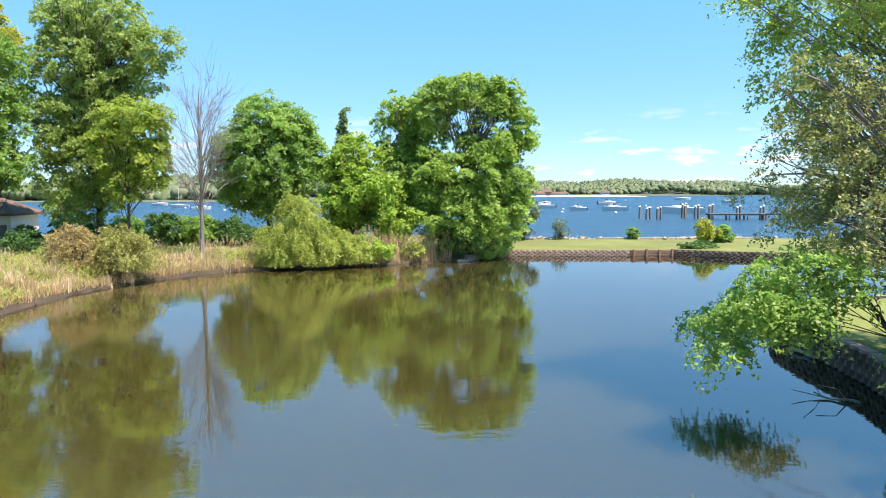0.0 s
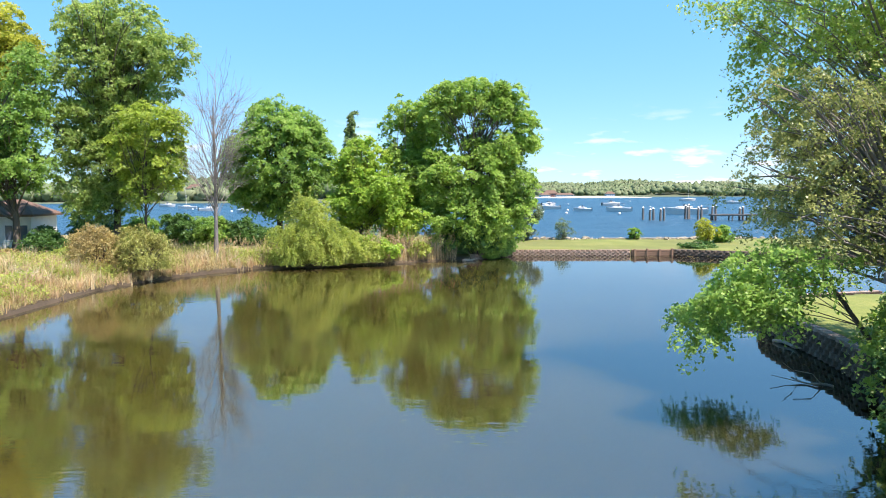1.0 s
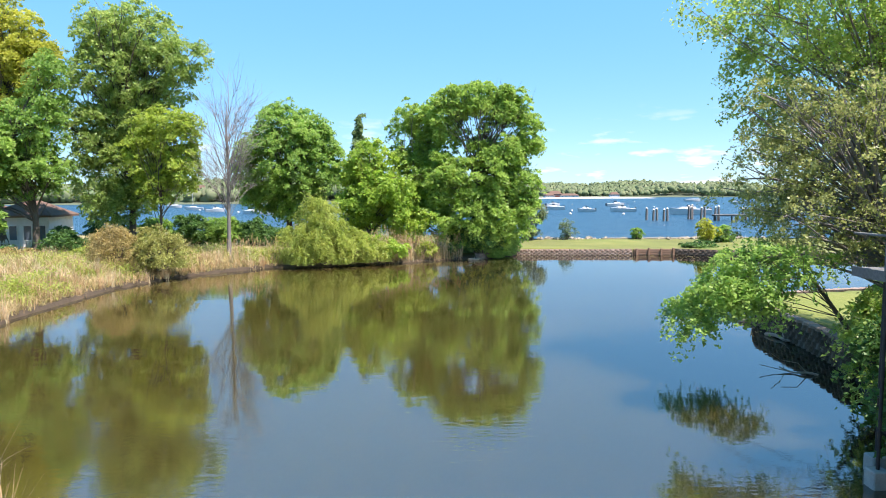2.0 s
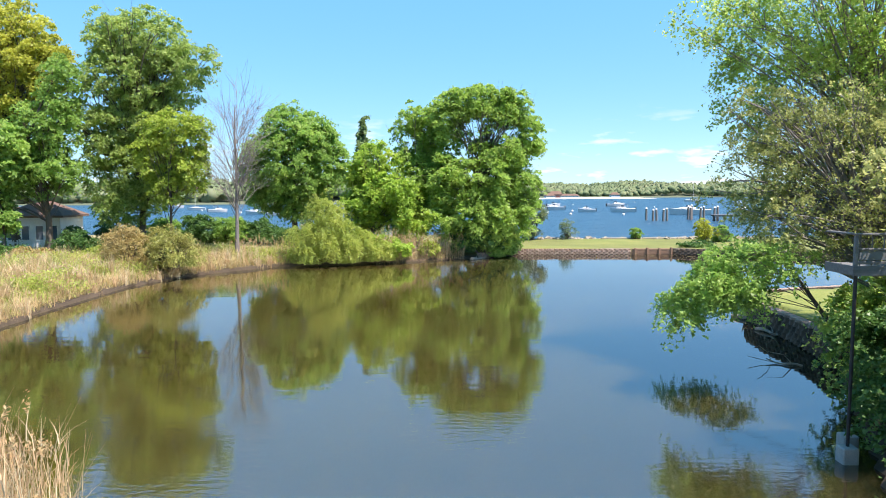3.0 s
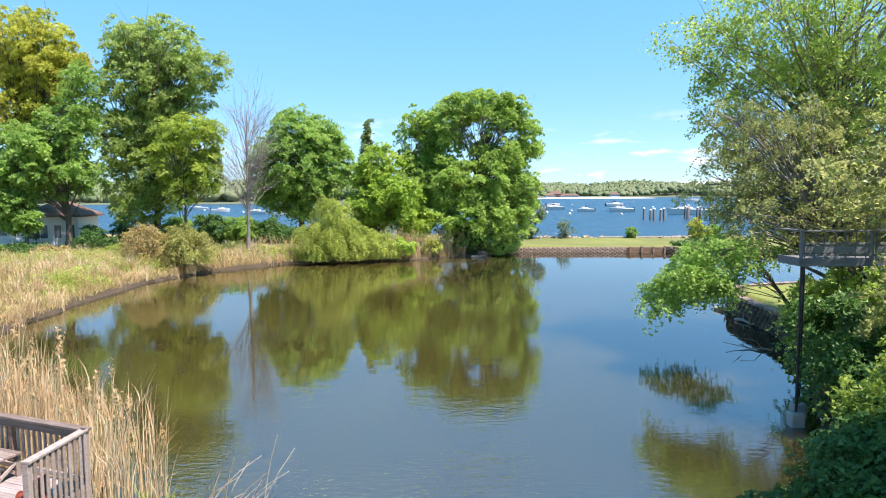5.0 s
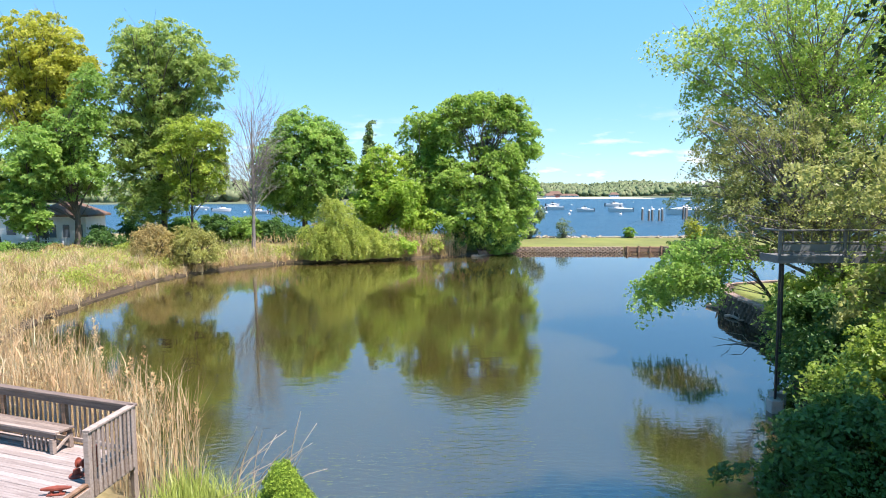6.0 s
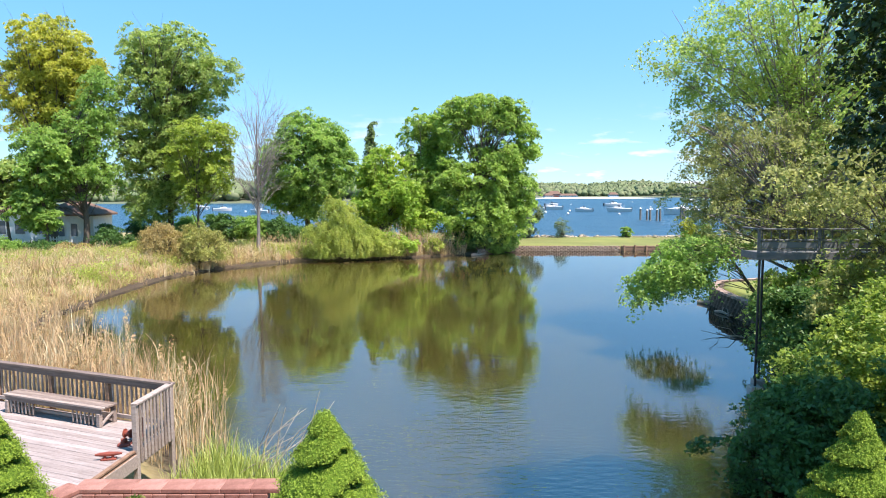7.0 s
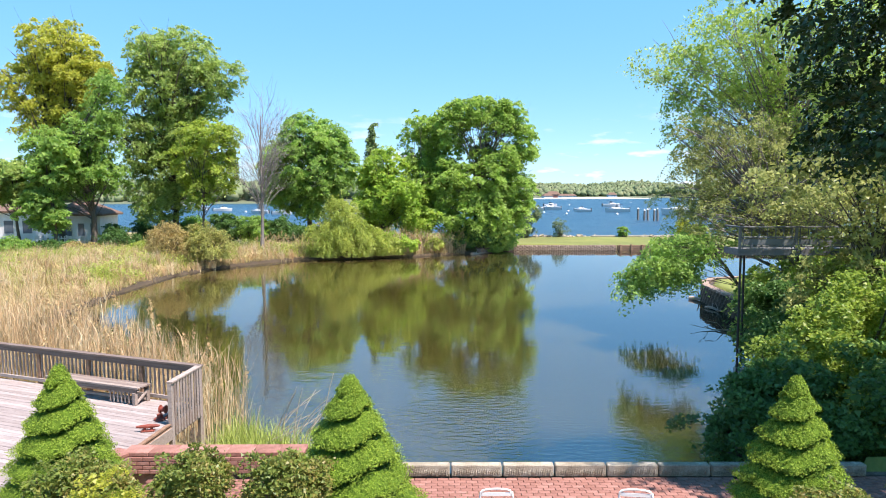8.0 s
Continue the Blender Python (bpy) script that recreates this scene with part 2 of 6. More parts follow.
def ground_material():
    """Lawn, rough bank, mud under the water and beach, told apart by place on the plan and by height."""
    m, n, l, p = nodes_of("ground_cover")
    tc, t1, t2, sep = n.new("ShaderNodeTexCoord"), n.new("ShaderNodeTexNoise"), n.new("ShaderNodeTexNoise"), n.new("ShaderNodeSeparateXYZ")
    t1.inputs["Scale"].default_value, t1.inputs["Detail"].default_value = 0.35, 6
    t2.inputs["Scale"].default_value, t2.inputs["Detail"].default_value = 6.0, 4
    for t in (t1, t2):
        l.new(tc.outputs["Object"], t.inputs["Vector"])
    l.new(tc.outputs["Object"], sep.inputs[0])
    mixn = n.new("ShaderNodeMath")
    mixn.operation = "MULTIPLY_ADD"
    mixn.inputs[1].default_value = 0.5
    hf = n.new("ShaderNodeMath")
    hf.operation = "MULTIPLY"
    hf.inputs[1].default_value = 0.5
    l.new(t1.outputs[0], hf.inputs[0])
    l.new(t2.outputs[0], mixn.inputs[0])
    l.new(hf.outputs[0], mixn.inputs[2])
    lawn = ramp(n, [(0.3, (0.095, 0.125, 0.02)), (0.5, (0.155, 0.18, 0.032)), (0.7, (0.235, 0.22, 0.055))])
    bank = ramp(n, [(0.3, (0.14, 0.13, 0.04)), (0.5, (0.26, 0.22, 0.09)), (0.7, (0.34, 0.28, 0.13))])
    mud = ramp(n, [(0.3, (0.03, 0.022, 0.013)), (0.7, (0.085, 0.06, 0.035))])
    for r in (lawn, bank, mud):
        l.new(mixn.outputs[0], r.inputs[0])
    west = n.new("ShaderNodeMapRange")
    west.inputs[1].default_value, west.inputs[2].default_value = -1.0, 1.0
    warp = n.new("ShaderNodeMath")
    warp.operation = "MULTIPLY_ADD"
    warp.inputs[1].default_value = 6.0
    l.new(t1.outputs[0], warp.inputs[0])
    l.new(sep.outputs[0], warp.inputs[2])
    l.new(warp.outputs[0], west.inputs[0])
    m1, m2 = n.new("ShaderNodeMixRGB"), n.new("ShaderNodeMixRGB")
    l.new(west.outputs[0], m1.inputs[0])
    l.new(bank.outputs[0], m1.inputs[1])
    l.new(lawn.outputs[0], m1.inputs[2])
    low = n.new("ShaderNodeMapRange")
    low.inputs[1].default_value, low.inputs[2].default_value = 0.25, 0.7
    l.new(sep.outputs[2], low.inputs[0])
    l.new(low.outputs[0], m2.inputs[0])
    l.new(mud.outputs[0], m2.inputs[1])
    l.new(m1.outputs[0], m2.inputs[2])
    # leaf litter and undergrowth below the woods of the far shore
    farther, m3 = n.new("ShaderNodeMapRange"), n.new("ShaderNodeMixRGB")
    farther.inputs[1].default_value, farther.inputs[2].default_value = 300.0, 400.0
    m3.inputs[2].default_value = (0.10, 0.12, 0.065, 1)
    l.new(sep.outputs[1], farther.inputs[0])
    l.new(farther.outputs[0], m3.inputs[0])
    l.new(m2.outputs[0], m3.inputs[1])
    l.new(m3.outputs[0], p.inputs["Base Color"])
    p.inputs["Roughness"].default_value = 0.95
    b = n.new("ShaderNodeBump")
    b.inputs["Strength"].default_value, b.inputs["Distance"].default_value = 0.6, 0.06
    l.new(t2.outputs[0], b.inputs["Height"])
    l.new(b.outputs[0], p.inputs["Normal"])
    return m


M_GROUND = ground_material()


# ---- building helpers ----
def fast_mesh(name, v, f, mat, smooth=False):
    """A mesh from arrays of points and of faces that all have the same number of corners."""
    v, f = np.asarray(v, np.float32), np.asarray(f, np.int32)
    me = bpy.data.meshes.new(name)
    me.vertices.add(len(v))
    me.vertices.foreach_set("co", v.ravel())
    k = f.shape[1]
    me.loops.add(f.size)
    me.loops.foreach_set("vertex_index", f.ravel())
    me.polygons.add(len(f))
    me.polygons.foreach_set("loop_start", np.arange(len(f), dtype=np.int32) * k)
    me.polygons.foreach_set("loop_total", np.full(len(f), k, np.int32))
    if smooth:
        me.polygons.foreach_set("use_smooth", np.ones(len(f), bool))
    me.update(calc_edges=True)
    me.validate()
    me.materials.append(mat)
    return me


def array_part(name, v, f, mat, parent, label="", smooth=False):
    ob = new(name, fast_mesh(name, v, f, mat, smooth))
    ob.parent = parent
    return tagged(ob, label) if label else ob


def part(name, bm, material, parent, label=""):
    """Links a bmesh as one mesh object under a thing or a part."""
    me = bpy.data.meshes.new(name)
    bm.to_mesh(me)
    bm.free()
    me.materials.append(material)
    ob = new(name, me)
    ob.parent = parent
    return tagged(ob, label) if label else ob


def empty(name, x, y, z, turn=0.0, label="", category="", group="", kind=""):
    ob = new(name)
    ob.matrix_basis = pose(x, y, z, 0, 0, turn)
    return tagged(ob, label, category, group, kind)


def join_arrays(pieces):
    vs, fs, at = [], [], 0
    for v, f in pieces:
        vs.append(v)
        fs.append(np.asarray(f) + at)
        at += len(v)
    return np.concatenate(vs), np.concatenate(fs)


def tube(points, radii, sides=6):
    """A tapering round limb along points: quads."""
    pts = np.asarray(points, float)
    d = np.gradient(pts, axis=0)
    d /= np.linalg.norm(d, axis=1)[:, None] + 1e-9
    ref = np.where(np.abs(d[:, 2:3]) > 0.9, np.array([[1.0, 0, 0]]), np.array([[0, 0, 1.0]]))
    a = np.cross(d, ref)
    a /= np.linalg.norm(a, axis=1)[:, None] + 1e-9
    b = np.cross(d, a)
    ang = np.linspace(0, 2 * np.pi, sides, endpoint=False)
    ring = a[:, None] * np.cos(ang)[None, :, None] + b[:, None] * np.sin(ang)[None, :, None]
    v = (pts[:, None] + ring * np.asarray(radii)[:, None, None]).reshape(-1, 3)
    n, s = len(pts), sides
    i, j = np.meshgrid(np.arange(n - 1), np.arange(s), indexing="ij")
    f = np.stack([i * s + j, i * s + (j + 1) % s, (i + 1) * s + (j + 1) % s, (i + 1) * s + j], -1).reshape(-1, 4)
    return v, f


def leaf_quads(c, nrm, size, rng, long=1.5, tri=False):
    """Pointed leaves as folded lozenges at c, facing nrm."""
    n = len(c)
    r = rng.normal(size=(n, 3))
    u = np.cross(nrm, r)
    u /= np.linalg.norm(u, axis=1)[:, None] + 1e-9
    w = np.cross(nrm, u)
    w /= np.linalg.norm(w, axis=1)[:, None] + 1e-9
    sz = (size * rng.uniform(0.6, 1.35, n))[:, None]
    u, w, nn = u * sz * long / 2, w * sz / 2, nrm / (np.linalg.norm(nrm, axis=1)[:, None] + 1e-9) * sz * 0.16
    if tri:
        v = np.stack([c - u * 0.7 - w * 1.1, c - u * 0.6 + w * 1.1, c + u * 1.1 - nn], 1).reshape(-1, 3)
        return v, np.arange(3 * n).reshape(n, 3)
    v = np.stack([c - u - nn, c + w + nn, c + u - nn, c - w + nn], 1).reshape(-1, 3)
    return v, np.arange(4 * n).reshape(n, 4)


def crown_centres(env, n, rng, shell=0.55, gap=0.75):
    """Places of leaf clumps in and near the skin of a crown of rounded masses."""
    env = np.asarray(env, float)
    wts = (env[:, 3] * env[:, 4] * env[:, 5]) ** 0.72
    which = rng.choice(len(env), n * 3, p=wts / wts.sum())
    d = rng.normal(size=(n * 3, 3))
    d /= np.linalg.norm(d, axis=1)[:, None]
    rad = shell + (1 - shell) * rng.random(n * 3) ** 0.7
    wob = 1 + 0.13 * rng.normal(size=n * 3)
    c = env[which, :3] + d * env[which, 3:] * (rad * wob)[:, None]
    keep = np.ones(len(c), bool)
    for k, e in enumerate(env):
        inside = (((c - e[:3]) / e[3:]) ** 2).sum(1) < (shell * gap) ** 2
        keep &= ~(inside & (which != k))
    c, d = c[keep][:n], d[keep][:n]
    return c, d


def field_noise(p, scale, shift):
    return np.array([noise.noise(Vector(q)) for q in (p * scale + shift)])


def crown(env, n, per, size, spread, rng, rough=0.3, fill=0.55, gap=0.12, gap_scale=0.42, tilt=0.55, jitter=0.65, droop=0.35, hang=0.0, long=1.5, hollow=(), tri=True):
    """The leaves of a crown: n tilted sprays of per leaves each, in the skin of a union of rounded masses whose outline is broken up
    at two scales, with gaps between the boughs. Gives points, faces and the sprays' places."""
    env = np.asarray(env, float)
    wts = (env[:, 3] * env[:, 4] * env[:, 5]) ** 0.8
    m = n * 7
    which = rng.choice(len(env), m, p=wts / wts.sum())
    d = rng.normal(size=(m, 3))
    d /= np.linalg.norm(d, axis=1)[:, None]
    c = env[which, :3] + d * env[which, 3:] * (1.22 * rng.random(m) ** 0.36)[:, None]
    q = (c[:, None] - env[None, :, :3]) / env[None, :, 3:]
    r = np.linalg.norm(q, axis=2)
    near = r.argmin(1)
    k = np.arange(m)
    depth = 1 - r[k, near]
    small = min(1.0, env[:, 3:].min() / 2.2)
    depth = depth + rough * field_noise(c, 0.45 / small, 11.3) + 0.6 * rough * field_noise(c, 1.15 / small, 4.1)
    keep = (depth > 0) & ((depth < fill) | (rng.random(m) < 0.25))
    keep &= field_noise(c, gap_scale / small, 37.7) > -0.5 + gap * 2.2
    for hx, hz, rx, rz in hollow:
        keep &= (((c[:, 0] - hx) / rx) ** 2 + ((c[:, 2] - hz) / rz) ** 2 > 1) | (rng.random(m) < 0.2)
    out = q[k, near] / env[near, 3:]
    out /= np.linalg.norm(out, axis=1)[:, None] + 1e-9
    c, out = c[keep][:n], out[keep][:n]
    m = len(c)
    up = out * tilt + np.array([0, 0, 0.8]) + rng.normal(size=(m, 3)) * 0.28
    up /= np.linalg.norm(up, axis=1)[:, None]
    u = np.cross(up, rng.normal(size=(m, 3)))
    u /= np.linalg.norm(u, axis=1)[:, None]
    w = np.cross(up, u)
    sp = spread * rng.uniform(0.55, 1.35, m)
    a, rad = rng.uniform(0, 2 * np.pi, (m, per)), rng.random((m, per)) ** 0.6
    wide = rng.uniform(0.5, 1.0, m)[:, None]
    p = c[:, None] + (u[:, None] * (np.cos(a) * rad)[..., None] + w[:, None] * (np.sin(a) * rad * wide)[..., None]
                      + up[:, None] * (0.13 * rng.normal(size=(m, per)))[..., None]) * sp[:, None, None]
    p[..., 2] -= droop * rad ** 2 * sp[:, None]
    if hang:
        # sprays that trail outwards and hang down in strings
        t = rng.random((m, per))
        string = rng.integers(0, 4, (m, per)) * 1.7 + a[:, :1]
        way = out[:, None] * np.array([1, 1, 0.2]) * 0.6 + np.stack([np.cos(string), np.sin(string), 0 * string], -1) * 0.7
        trail = c[:, None] + (way * t[..., None] - np.array([0, 0, 1.5]) * (t ** 1.7)[..., None]) * sp[:, None, None] + rng.normal(size=(m, per, 3)) * 0.07 * spread
        p = np.where((rng.random(m) < hang)[:, None, None], trail, p)
    nrm = up[:, None] + rng.normal(size=(m, per, 3)) * jitter
    v, f = leaf_quads(p.reshape(-1, 3), nrm.reshape(-1, 3), size, rng, long, tri)
    return v, f, c


def limbs(base, top, r0, targets, rng, fork=0.3, sides=7, twig=0.35, lean=0.0, sub=2, thin_by=1.0, wild=0.07):
    """A trunk from base to top, and limbs that curve out of it to the targets."""
    base, top = np.array(base, float), np.array(top, float)
    k = np.linspace(0, 1, 9)
    side = rng.normal(size=3) * np.array([1, 1, 0]) * r0 * 1.2
    path = base + (top - base) * k[:, None] + side * np.sin(k * np.pi * 1.6)[:, None]
    rad = r0 * (1 - 0.85 * k) * (1 + 0.5 * np.exp(-k * 18))
    out, thin = [tube(path, rad, sides + 2)], []
    for t in targets:
        rel = np.clip((t[2] - base[2]) / (top[2] - base[2]), 0, 1)
        s = np.clip(rel * rng.uniform(0.45, 0.8), fork * 0.8, 0.95)
        a = np.array([np.interp(s, k, path[:, i]) for i in range(3)])
        ln = np.linalg.norm(t - a)
        q = np.linspace(0, 1, 6)
        bend = np.array([0, 0, ln * rng.uniform(0.02, 0.16)]) + rng.normal(size=3) * ln * 0.05
        pth = a + (t - a) * q[:, None] + bend * np.sin(q * np.pi)[:, None]
        r = (min(r0 * 0.42, 0.018 * ln + 0.02) * (1 - 0.85 * q) + 0.008) * thin_by
        out.append(tube(pth, r, 5))
        for _ in range(sub):
            j = rng.uniform(0.35, 0.9)
            a2 = np.array([np.interp(j, q, pth[:, i]) for i in range(3)])
            e2 = a2 + (t - a) * min(twig * rng.uniform(0.5, 1.1), 1.02 - j) + rng.normal(size=3) * ln * wild
            mid = (a2 + e2) / 2 + rng.normal(size=3) * ln * 0.03
            thin.append(tube([a2, mid, e2], [r[3] * 0.7, r[3] * 0.45, 0.006], 4))
    return join_arrays(out), (join_arrays(thin) if thin else None)


def tree(name, x, y, z, env, mat, label, category="tree", n=260, per=60, size=0.34, spread=0.9, trunk_r=0.35, trunk_top=0.75, bark=None,
         n_limbs=26, seed=1, group="", lean=(0, 0), fork=0.3, thin=0.6, **kw):
    """A broadleaf tree: tapered trunk, limbs, twigs and a crown of leaf clumps. env: rounded masses, in metres from the foot."""
    rng = np.random.default_rng(seed)
    root = empty(name, x, y, z, 0, label, category, group)
    v, f, c = crown(env, n, per, size, spread, rng, **kw)
    array_part("crown", v, f, mat, root)
    e = np.asarray(env, float)
    hi = (e[:, 2] + e[:, 5]).max()
    topp = (np.average(e[:, 0], weights=e[:, 3]) * 0.7 + lean[0], np.average(e[:, 1], weights=e[:, 3]) * 0.7 + lean[1], hi * trunk_top)
    pick = c[rng.permutation(len(c))[:n_limbs]]
    (tv, tf), tw = limbs((0, 0, -0.3), topp, trunk_r, pick, rng, fork, thin_by=thin)
    trunk = array_part("trunk", tv, tf, bark or M_BARK, root, smooth=True)
    if tw:
        tagged(array_part("twig_spray", tw[0], tw[1], bark or M_BARK, root), kind="stuff")
    return root


def blades(px, py, pz, h, w, rng, lean=0.35, seg=3):
    """Tapering grass blades or reed leaves, bent over by their own weight."""
    n = len(px)
    a = rng.uniform(0, 2 * np.pi, n)
    dr = np.stack([np.cos(a), np.sin(a), np.zeros(n)], 1)
    sd = np.stack([-np.sin(a), np.cos(a), np.zeros(n)], 1)
    ln = np.abs(rng.normal(lean, lean * 0.6, n))
    p0 = np.stack([px, py, pz], 1)
    rows = []
    for i in range(seg + 1):
        k = i / seg
        mid = p0 + dr * (ln * h * k * k)[:, None] + np.array([0, 0, 1.0]) * (h * k * (1 - 0.35 * ln * k))[:, None]
        wd = (w * (1 - k * 0.9))[:, None] * sd / 2
        rows += [mid - wd, mid + wd]
    v = np.stack(rows, 1)
    m = 2 * (seg + 1)
    f = np.array([[2 * i, 2 * i + 1, 2 * i + 3, 2 * i + 2] for i in range(seg)])
    f = (np.arange(n)[:, None, None] * m + f[None]).reshape(-1, 4)
    return v.reshape(-1, 3), f


def box(bm, x0, x1, y0, y1, z0, z1, bevel=0.0):
    """Adds a box, with worn edges where bevel is given."""
    m = Matrix.Translation(((x0 + x1) / 2, (y0 + y1) / 2, (z0 + z1) / 2)) @ Matrix.Diagonal((x1 - x0, y1 - y0, z1 - z0, 1))
    r = bmesh.ops.create_cube(bm, size=1, matrix=m)
    if bevel:
        ed = list({e for v in r["verts"] for e in v.link_edges})
        bmesh.ops.bevel(bm, geom=ed, offset=bevel, segments=1, affect="EDGES", profile=0.5)
    return bm


# ---- ground and water ----
POND = [(-3.0, 15.0), (-5.4, 16.8), (-9.2, 22.3), (-14.0, 25.8), (-19.0, 28.2), (-20.5, 32.7), (-22.3, 38.0), (-23.0, 44.5), (-23.5, 50.5),
        (-23.4, 56.0), (-22.4, 60.3), (-19.7, 65.6), (-15.8, 70.5), (-10.3, 71.5), (-4.8, 73.4), (1.1, 76.6), (4.6, 77.4), (6.2, 79.6), (6.8, 82.4),
        (26.0, 81.8), (31.0, 79.3), (42.0, 75.6), (46.0, 60.0), (38.0, 52.0), (26.0, 48.5), (18.4, 46.4), (16.8, 43.0), (16.5, 38.0), (15.8, 34.0),
        (14.1, 30.5), (12.0, 26.0), (9.6, 21.5), (8.2, 17.5), (8.0, 12.7), (-2.6, 12.7)]


def pond_distance(x, y):
    """Metres from the pond's edge; negative in the water."""
    x, y = np.asarray(x, float), np.asarray(y, float)
    best, inside = np.full(x.shape, 1e9), np.zeros(x.shape, bool)
    for (x0, y0), (x1, y1) in zip(POND, POND[1:] + POND[:1]):
        dx, dy = x1 - x0, y1 - y0
        k = np.clip(((x - x0) * dx + (y - y0) * dy) / (dx * dx + dy * dy), 0, 1)
        best = np.minimum(best, np.hypot(x - x0 - k * dx, y - y0 - k * dy))
        if dy:
            inside ^= ((y0 > y) != (y1 > y)) & (x < dx * (y - y0) / dy + x0)
    return np.where(inside, -best, best)


def smooth_step(a, b, v):
    k = np.clip((v - a) / (b - a), 0, 1)
    return k * k * (3 - 2 * k)


def shore_line(x):
    """Where the bay begins, along x."""
    return 99.2 + 2.8 * smooth_step(-5, -30, x) + 0.6 * np.sin(x * 0.35)


def ground_height(x, y):
    x, y = np.asarray(x, float), np.asarray(y, float)
    d = pond_distance(x, y)
    wall = ((x > 3.5) & (y > 60)) | ((x > 12) & (y > 33)) | ((y < 14.5) & (x > -3.5))
    near = smooth_step(15.2, 13.2, y)
    land = np.where(wall, np.where(y > 60, 0.62, 1.05), 0.2 + 0.8 * smooth_step(0.0, 3.0, d) + 0.25 * smooth_step(3, 9, d)) + 0.06 * np.sin(x * 0.31 + 1) * np.cos(y * 0.27)
    land = land * (1 - near) + np.where(wall, 1.78, 0.35 + 1.2 * smooth_step(0.3, 2.5, d)) * near
    rough = (x < 2) & (y > 26) & (y < 80)
    land = land + np.where(rough, smooth_step(0.3, 1.6, d) * (0.16 * np.sin(x * 1.7 + 2 * np.sin(y * 0.9)) * np.cos(y * 1.3 + x * 0.6) + 0.08 * np.sin(x * 3.9 - y * 2.3)), 0)
    h = np.where(d < 0, -0.9, land)
    h = np.where((d < 0.7) & (d >= 0) & wall, np.where(d < 0.35, -0.9, h), h)
    s = shore_line(x)
    h = np.where(y > s, -0.3 - 1.5 * smooth_step(0, 4, y - s), h)
    far = 560 + 520 * smooth_step(-150, 120, x) + 40 * np.sin(x * 0.006)
    hill = 4 + 20 * smooth_step(0, 500, y - far) + 3 * np.sin(x * 0.004 + 1.0)
    h = np.where(y > far, -0.6 + hill * smooth_step(0, 60, y - far), h)
    return h


def axis(fine0, fine1, step, out0, out1):
    a = list(np.arange(fine0, fine1 + 1e-6, step))
    s = step
    while a[-1] < out1:
        s *= 1.22
        a.append(a[-1] + min(s, 60))
    b, s = [], step
    e = fine0
    while e > out0:
        s *= 1.22
        e -= min(s, 60)
        b.append(e)
    return np.array(b[::-1] + a)


gx, gy = axis(-32, 34, 0.5, -1500, 1800), axis(8, 103, 0.5, -200, 2600)
GX, GY = np.meshgrid(gx, gy)
GZ = ground_height(GX, GY)
gi, gj = np.meshgrid(np.arange(len(gy) - 1), np.arange(len(gx) - 1), indexing="ij")
NX = len(gx)
gf = np.stack([gi * NX + gj, gi * NX + gj + 1, (gi + 1) * NX + gj + 1, (gi + 1) * NX + gj], -1).reshape(-1, 4)
ground = new("ground", fast_mesh("ground", np.stack([GX, GY, GZ], -1).reshape(-1, 3), gf, M_GROUND, True))
tagged(ground, "mown lawn, rough dry banks and distant wooded shore", "ground", kind="structure")


def sheet(name, x0, x1, y0, y1, z, mat, label):
    bm = bmesh.new()
    bmesh.ops.create_grid(bm, x_segments=1, y_segments=1, size=0.5, matrix=pose((x0 + x1) / 2, (y0 + y1) / 2, z) @ Matrix.Diagonal((x1 - x0, y1 - y0, 1, 1)))
    return tagged(part(name, bm, mat, None), label, "water", kind="structure")


sheet("water_pond", -30, 60, 10, 90, 0.0, M_POND, "still murky brown-green pond mirroring the trees and sky")
sheet("water_bay", -1500, 1800, 97.5, 2500, -0.3, M_BAY, "wind-rippled deep blue bay beyond the lawn")

# ---- trees across the pond ----
tree("oak_tree", -41.5, 73, 1.3, [(0.3, 0, 20.9, 4.4, 3.2, 3.4), (-2.6, 0, 17.8, 3.6, 3.0, 2.9), (2.3, 0, 18.4, 3.8, 3.0, 3.1), (-0.9, -0.5, 14.4, 4.0, 2.6, 2.6)], M_GOLD,
     "tall oak with fresh yellow-green leaves beside the pond", n=1350, per=40, size=0.17, spread=0.66, seed=11, trunk_r=0.36, n_limbs=110, jitter=0.9, gap=0.13, gap_scale=0.75, rough=0.45)
tree("oak_tree", -37.0, 70, 1.2, [(2.0, 0, 15.4, 1.9, 1.9, 3.3), (-0.2, 0, 11.9, 3.3, 2.4, 2.6), (0.9, 0, 8.1, 2.5, 2.3, 2.5), (-2.4, -1, 7.5, 3.0, 2.1, 2.2), (-4.5, 0.5, 9.7, 2.7, 2.6, 3.3), (-4.5, -1, 5.4, 2.5, 1.6, 1.6)], M_ROUND,
     "tall green oak standing close to a yellower one", n=1150, per=40, size=0.17, spread=0.66, seed=12, trunk_r=0.34, n_limbs=110, jitter=0.9, gap=0.14, gap_scale=0.75, rough=0.45)
